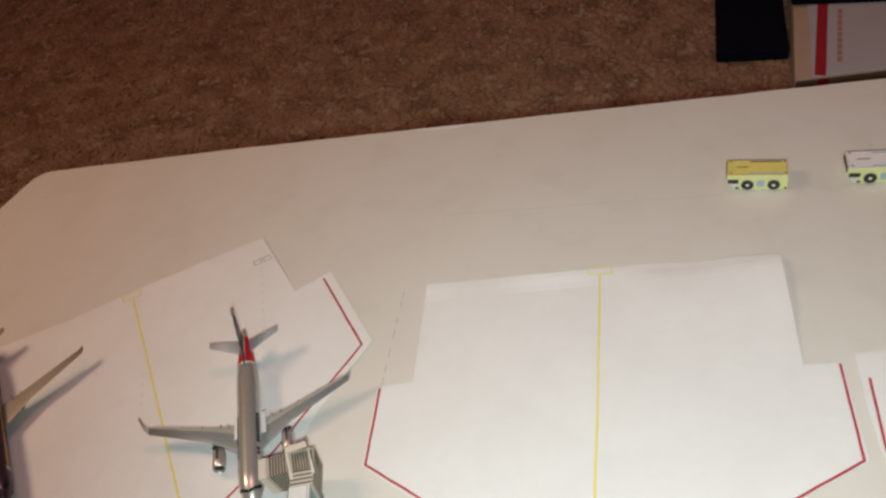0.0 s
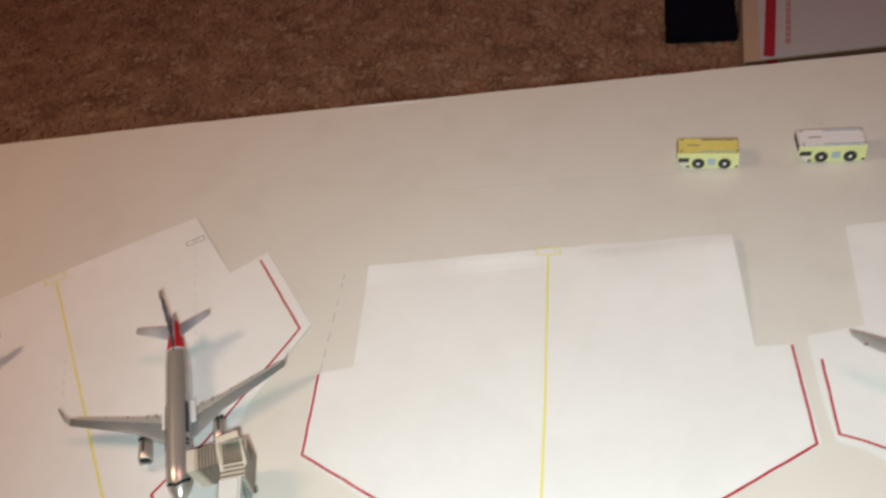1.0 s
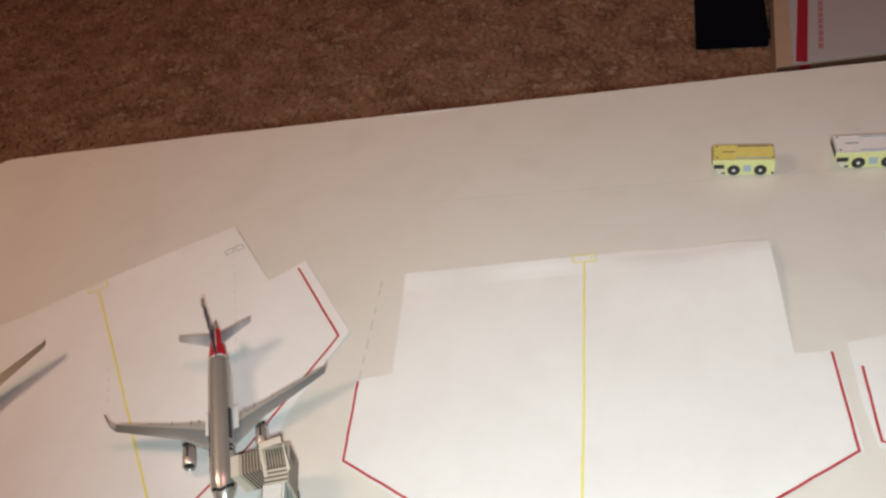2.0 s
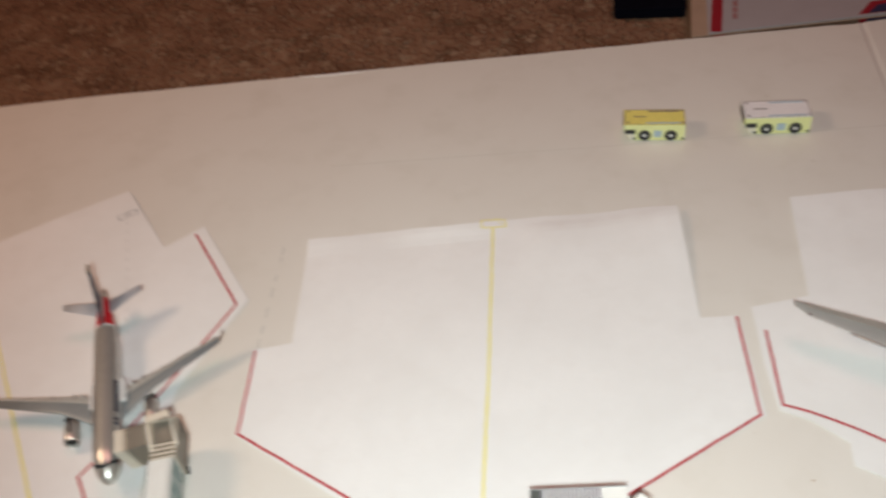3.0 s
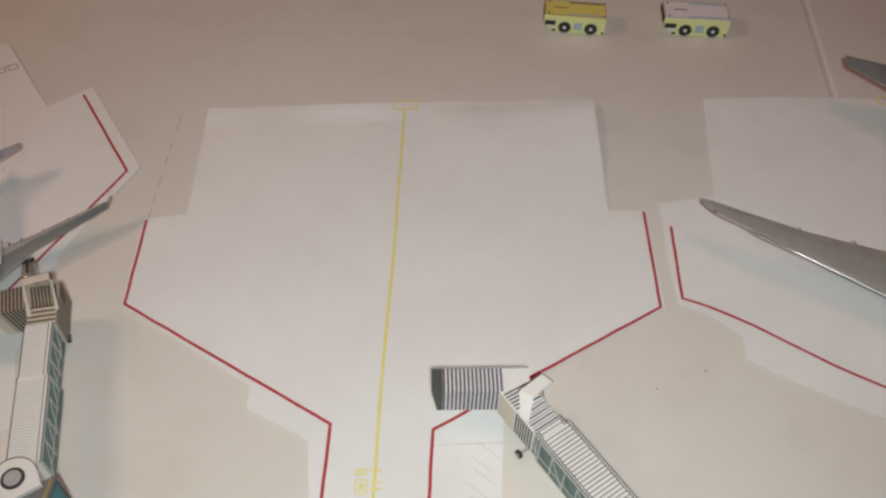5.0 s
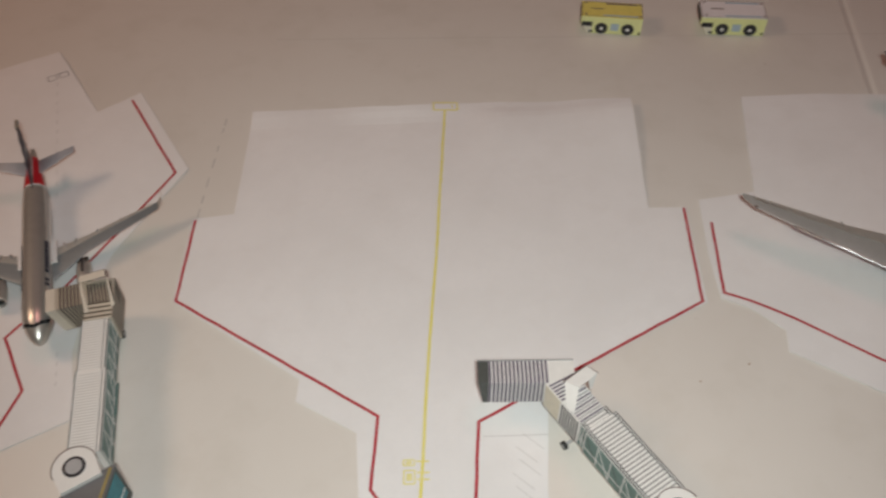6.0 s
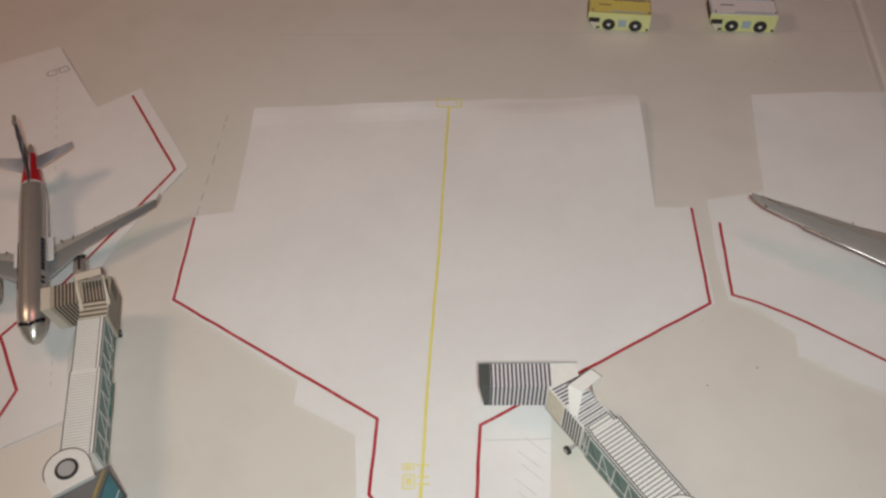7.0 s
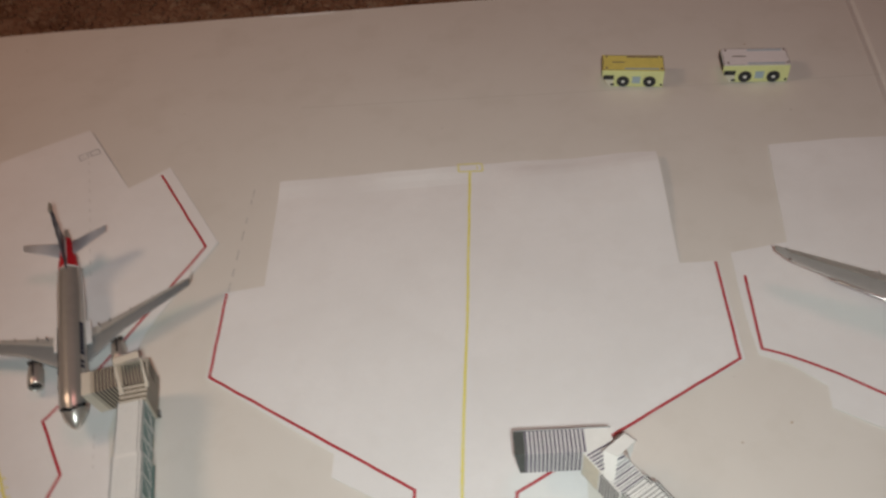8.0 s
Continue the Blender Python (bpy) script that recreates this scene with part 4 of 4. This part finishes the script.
    body = part("bellows", slant(box((bw, run, top - deep), (0, run / 2, deep), 0, m)), pleated, bridge, "pale bellows with dark printed pleats")

    def band(name, y, thick, material, parent, label=""):
        ring = join(box((bw + 0.00014, thick, 0.00014), (0, y, top), 0, m), *[box((0.00014, thick, top - deep - 0.0003), (sgn * (bw / 2), y, deep + 0.0002), 0, m) for sgn in (-1, 1)])
        part(name, slant(ring), material, parent, label)

    for k in range(stripes[0]):
        band("pleat", stripes[1] + (stripes[2] - stripes[1]) * k / (stripes[0] - 1), (stripes[2] - stripes[1]) / (stripes[0] - 1) * 0.54, stripe_mat, body)
    band("end_collar", run - end_len / 2, end_len, end_mat, body, "printed end collar")
    part("end_opening", slant(box((bw * 0.8, 0.0002, (top - deep) * 0.8), (0, run, deep + 0.0008), 0, m)), CARD_INK, body, "dark opening")
    if ribs:
        part("roof_flap", box((0.0003, run, 0.0004), (bw / 2 - 0.0001, run / 2, top), 0, m), CARD_GREY, body, "thin grey raised edge")

    # wheeled support under the tunnel
    wx, wy = wheel_at[0], length + wheel_at[1]
    gear = part("wheel_column", box((0.0030, 0.0022, low - 0.0006), (0, wy, 0.0010), 0.0002), CARD_GREY, bridge)
    for sgn in (-1, 1):
        part("axle_arm", box((wx, 0.0008, 0.0008), (sgn * wx / 2, wy, 0.0014)), CARD_GREY, gear)
        wheel = part("wheel", disc(0.0014, 0.0011, pose(sgn * wx - 0.0005, wy, 0.0017, 0, 90, 0), 18), BLACK_RUBBER, gear)
        part("rim", disc(0.0008, 0.0013, pose(sgn * wx - 0.0006, wy, 0.0017, 0, 90, 0), 12), CARD_GREY, wheel)
    return bridge


def build_bridges():
    jet_bridge("white card jet bridge with teal glazing, docked at a silver airliner", (-0.1149, -0.0116), (-0.1066, -0.0745), (0.0096, 0.0087, 0.0003),
               ((-0.1174, -0.0096), (-0.1317, -0.0131), 0.0093), (7, 0.0030, 0.0100), CREAM_CARD, 0.0030, False, BROWN_INK, CARD_TAUPE, (0.0008, 0.0091, -0.0099, 0.0071),
               [(-0.0056, 0.0063), (0.0030, 0.0079), (0.0037, 0.0048), (-0.0046, 0.0034)],
               [((-0.0054, 0.0052), (-0.0043, 0.0034), (-0.0024, -0.0066), (-0.0036, -0.0068)), ((0.0034, 0.0060), (0.0037, 0.0047), (0.0050, -0.0058), (0.0058, -0.0050))], (0.0034, -0.0034), 23.0, -0.0019)
    jet_bridge("white card jet bridge with long dark-striped bellows, at an empty stand", (0.0383, -0.0560), (0.0629, -0.0970), (0.0116, 0.0100, 0.0002),
               ((0.0406, -0.0502), (0.0104, -0.0489), 0.0082), (15, 0.0088, 0.0264), CARD_DARK, 0.0034, True, CARD_PURPLE, TAN, (-0.0005, 0.0096, -0.0116, 0.0054),
               [(-0.0019, 0.0008), (0.0074, 0.0015), (0.0084, -0.0024), (0.0003, -0.0035)],
               [((-0.0019, 0.0008), (0.0003, -0.0035), (-0.0046, -0.0078), (-0.0056, -0.0050)), ((0.0084, -0.0024), (0.0045, -0.0030), (0.0028, -0.0078), (0.0041, -0.0050))], (0.0062, -0.0077))


def build_terminal():
    """The corner of a dark card concourse that the bridge leads from; its end is cut slantwise."""
    a, b, c = Vector((-0.1095, -0.0806)), Vector((-0.0975, -0.0738)), Vector((-0.1040, -0.1240))
    outline = [tuple(a), tuple(b), tuple(c), (-0.1080, -0.1500), (-0.1400, -0.1500), (-0.1260, -0.1080)]
    t = thing("concourse_walkway", None, "dark grey card walkway with turquoise glazing behind a jet bridge", "card building")
    part("wall", prism(outline, 0.0003, 0.0186), CARD_DARK, t, "dark printed wall")
    mid = sum((Vector(p) for p in outline), Vector((0, 0))) / 6
    part("roof", prism([tuple(mid + (Vector(p) - mid) * 1.012) for p in outline], 0.0186, 0.0194), ROOF_GREY, t, "dark grey roof")
    along = (c - b).normalized()
    turn = math.degrees(math.atan2(along.y, along.x))
    for k in range(5):
        p = b + along * (0.0058 + 0.0098 * k)
        pane = part("pane", box((0.0088, 0.0003, 0.0128), (0, 0, 0), 0, pose(p.x, p.y, 0.0042, 0, 0, turn)), TEAL, t, "turquoise pane")
        part("pane_line", box((0.0085, 0.0002, 0.0004), (0, 0, 0), 0, pose(p.x, p.y, 0.0075, 0, 0, turn) @ pose(0, 0.0002, 0)), CARD, pane)
    q = b + along * 0.025
    part("gold_strip", box((0.0480, 0.0008, 0.0003), (0, 0, 0), 0, pose(q.x - 0.0008, q.y, 0.0194, 0, 0, turn)), TRUCK_GOLD, t, "narrow dull gold roof strip")
    e = (a + b) / 2
    part("end_wall", box(((b - a).length, 0.0004, 0.0184), (0, 0, 0), 0, pose(e.x - 0.0001, e.y + 0.0003, 0.0004, 0, 0, math.degrees(math.atan2(b.y - a.y, b.x - a.x)))), CARD, t, "white end wall")


# ---------------------------------------------------------------- card fire trucks
def card_truck(label, m, length, depth, height, roof_mat, roof_label):
    """A folded-card airport truck; local x along its length, near face at y = 0; the nose slopes in towards the ground."""
    truck = thing("card_truck", m, label, "model truck", "card airport trucks")
    low, half = 0.0003, length / 2
    stand_up = Matrix(((1, 0, 0, 0), (0, 0, 1, 0), (0, 1, 0, 0), (0, 0, 0, 1)))
    hull = prism([(-half + 0.0040, low), (half, low), (half, low + height - 0.0003), (-half, low + height - 0.0003), (-half, low + height * 0.62)], 0, depth)
    bmesh.ops.transform(hull, matrix=stand_up, verts=hull.verts)
    body = part("body", hull, TRUCK_LIME, truck, "lime-yellow printed sides")
    z = low + height
    roof = part("roof", box((length, depth, 0.0003), (0, depth / 2, z - 0.0003), 0.00008, segs=1), roof_mat, truck, roof_label)
    for y in (0.0003, depth - 0.0003):
        part("roof_line", box((length - 0.0012, 0.00022, 0.0001), (0.0004, y, z)), TRUCK_LINE, roof)
    for x in (-half + 0.0004, half - 0.0002):
        part("roof_line", box((0.00022, depth - 0.0008, 0.0001), (x, depth / 2, z)), TRUCK_LINE, roof)
    part("roof_panel", box((length * 0.52, depth * 0.08, 0.00012), (length * 0.16, depth * 0.88, z)), TRUCK_LINE if roof_mat is TRUCK_YELLOW else TRUCK_PANEL, roof)
    part("roof_panel", box((length * 0.56, depth * 0.07, 0.00012), (length * 0.14, depth * 0.11, z)), TRUCK_PANEL, roof)
    part("roof_lettering", box((length * 0.20, depth * 0.05, 0.00012), (-length * 0.24, depth * 0.52, z)), TRUCK_LINE, roof)
    for x in (-length * 0.43, length * 0.46):
        for y in (depth * 0.14, depth * 0.88):
            part("roof_lamp", disc(0.00055, 0.0002, pose(x, y, z), 10), TRUCK_LINE, roof)
    for x in (-length * 0.155, length * 0.275):
        wheel = part("wheel", disc(height * 0.32, 0.0003, pose(x, 0, low + height * 0.32, 90), 24), CARD_INK, truck, "black printed wheel")
        part("hub", disc(height * 0.085, 0.0002, pose(x, -0.0003, low + height * 0.32, 90), 14), CARD, wheel, "white hub")
    part("skirt", prism([(-half + 0.0036, low + 0.0002), (-length * 0.31, low + 0.0002), (-length * 0.31, low + height * 0.50), (-half + 0.0006, low + height * 0.50)], 0.0, 0.0002), TAN, truck, "cream front corner").matrix_local = Matrix.Translation((0, -0.0002, 0)) @ stand_up
    part("window", box((length * 0.17, 0.0003, height * 0.24), (-length * 0.395, -0.00025, low + height * 0.44)), CARD_INK, truck, "dark window strip")
    part("locker", box((length * 0.13, 0.0003, height * 0.40), (length * 0.06, -0.0001, low + height * 0.22)), TRUCK_PANEL, truck, "pale blue locker panel")
    part("bumper_mark", box((length * 0.06, 0.0003, height * 0.10), (-length * 0.325, -0.0003, low + height * 0.08)), CARD_INK, truck)
    part("tail_lamp", box((length * 0.035, 0.0003, height * 0.12), (length * 0.47, -0.0001, low + height * 0.06)), CARD_INK, truck)
    part("windscreen", box((0.0003, depth * 0.84, height * 0.34), (-half - 0.0001, depth / 2, low + height * 0.62)), CARD_INK, truck, "dark windscreen")
    return truck


def build_trucks():
    card_truck("yellow folded-card airport truck with golden roof, on the table", pose(0.0888, 0.1492, 0, 0, 0, -9.6), 0.0286, 0.0122, 0.0092, TRUCK_YELLOW, "golden-yellow roof")
    card_truck("white-roofed folded-card airport truck with lime-yellow sides, on the table", pose(0.1456, 0.1446, 0, 0, 0, -7), 0.0302, 0.0135, 0.0094, TRUCK_WHITE, "white roof with thin dark outlines")


# ---------------------------------------------------------------- things on the floor
def build_floor_things():
    rest = FLOOR + 0.0056
    h = 0.037
    yaw = -12
    carton = thing("shipping_carton", pose(0.1570, 0.2850, rest, 0, 0, yaw), "thin white shipping carton with red stripe lying on the carpet", "carton")
    outline = [(-0.0103, 0.0849), (0.30, 0.1508), (0.30, 0.37), (-0.0090, 0.37)]
    part("carton_body", prism(outline, 0, h, 0.001), BOX_KRAFT, carton, "brown kraft sides, pushed askew")
    lid = part("carton_lid", prism([(0.0016, 0.0880), (0.2995, 0.1513), (0.2995, 0.3695), (0.0, 0.3695)], h, h + 0.0012, 0.0004), BOX_WHITE, carton, "white printed lid")
    print_m = pose(0.0091, 0.130, h + 0.0012, 0, 0, -3)
    part("red_stripe", box((0.0078, 0.2045, 0.0004), (0, 0.0618, 0), 0, print_m), BOX_RED, lid, "red stripe")
    for k in range(9):
        part("print_bar", box((0.0036, 0.0074, 0.0003), (0.0129, -0.018 + 0.0090 * k, 0), 0, print_m), BOX_PINK, lid)
    part("red_corner", prism([(0.1062, 0.1128), (0.1165, 0.1305), (0.132, 0.1355), (0.262, 0.1470), (0.262, 0.1458)], h + 0.0013, h + 0.0016), BOX_RED, lid, "red printed edge")
    part("navy_corner", prism([(0.1128, 0.1142), (0.1205, 0.1255), (0.133, 0.1300), (0.225, 0.1386), (0.225, 0.1380)], h + 0.0017, h + 0.0020), BOX_NAVY, lid, "dark navy printed corner")
    front = pose(-0.0103, 0.0849, 0, 0, 0, 11.97)
    # Front side has the shade under the table edge painted into its brown.
    part("front_side", box((0.309, 0.0004, h - 0.0010), (0.1555, 0.0, 0.0003), 0, front), BOX_KRAFT_SHADED, carton, "kraft front side, painted darker for the table's shade")
    for x, w, mat in ((0.0198, 0.0076, BOX_RED), (0.1218, 0.0050, BOX_RED), (0.207, 0.165, BOX_NAVY)):
        part("front_print", box((w, 0.0006, h - 0.0012), (x, -0.0002, 0.0004), 0, front), mat, carton, "print folded over the front edge")
    dark = thing("black_case", pose(0.1250, 0.4640, rest + 0.0018, 0, 0, -9), "flat black fabric case on the carpet beside a carton", "case")
    part("case_body", box((0.0575, 0.32, 0.008), (0.0288, 0.16, 0), 0.002), BLACK_CASE, dark)
    part("case_lid", box((0.0580, 0.321, 0.002), (0.0288, 0.16, 0.008), 0.0008), BLACK_CASE, dark)
    folder = tagged(new("black_folder", mesh_of("black_folder", box((0.26, 0.16, 0.010), (0.130, 0.08, 0), 0.002), BLACK_CASE)), "black folder lying across a shipping carton", "folder")
    folder.matrix_world = pose(0.1860, 0.4780, rest + h + 0.0014, 0, 0, yaw)


build_room()
build_carpet_pile()
build_table()
build_stands()
build_table_marks()
build_aircraft()
build_bridges()
build_terminal()
build_trucks()
build_floor_things()
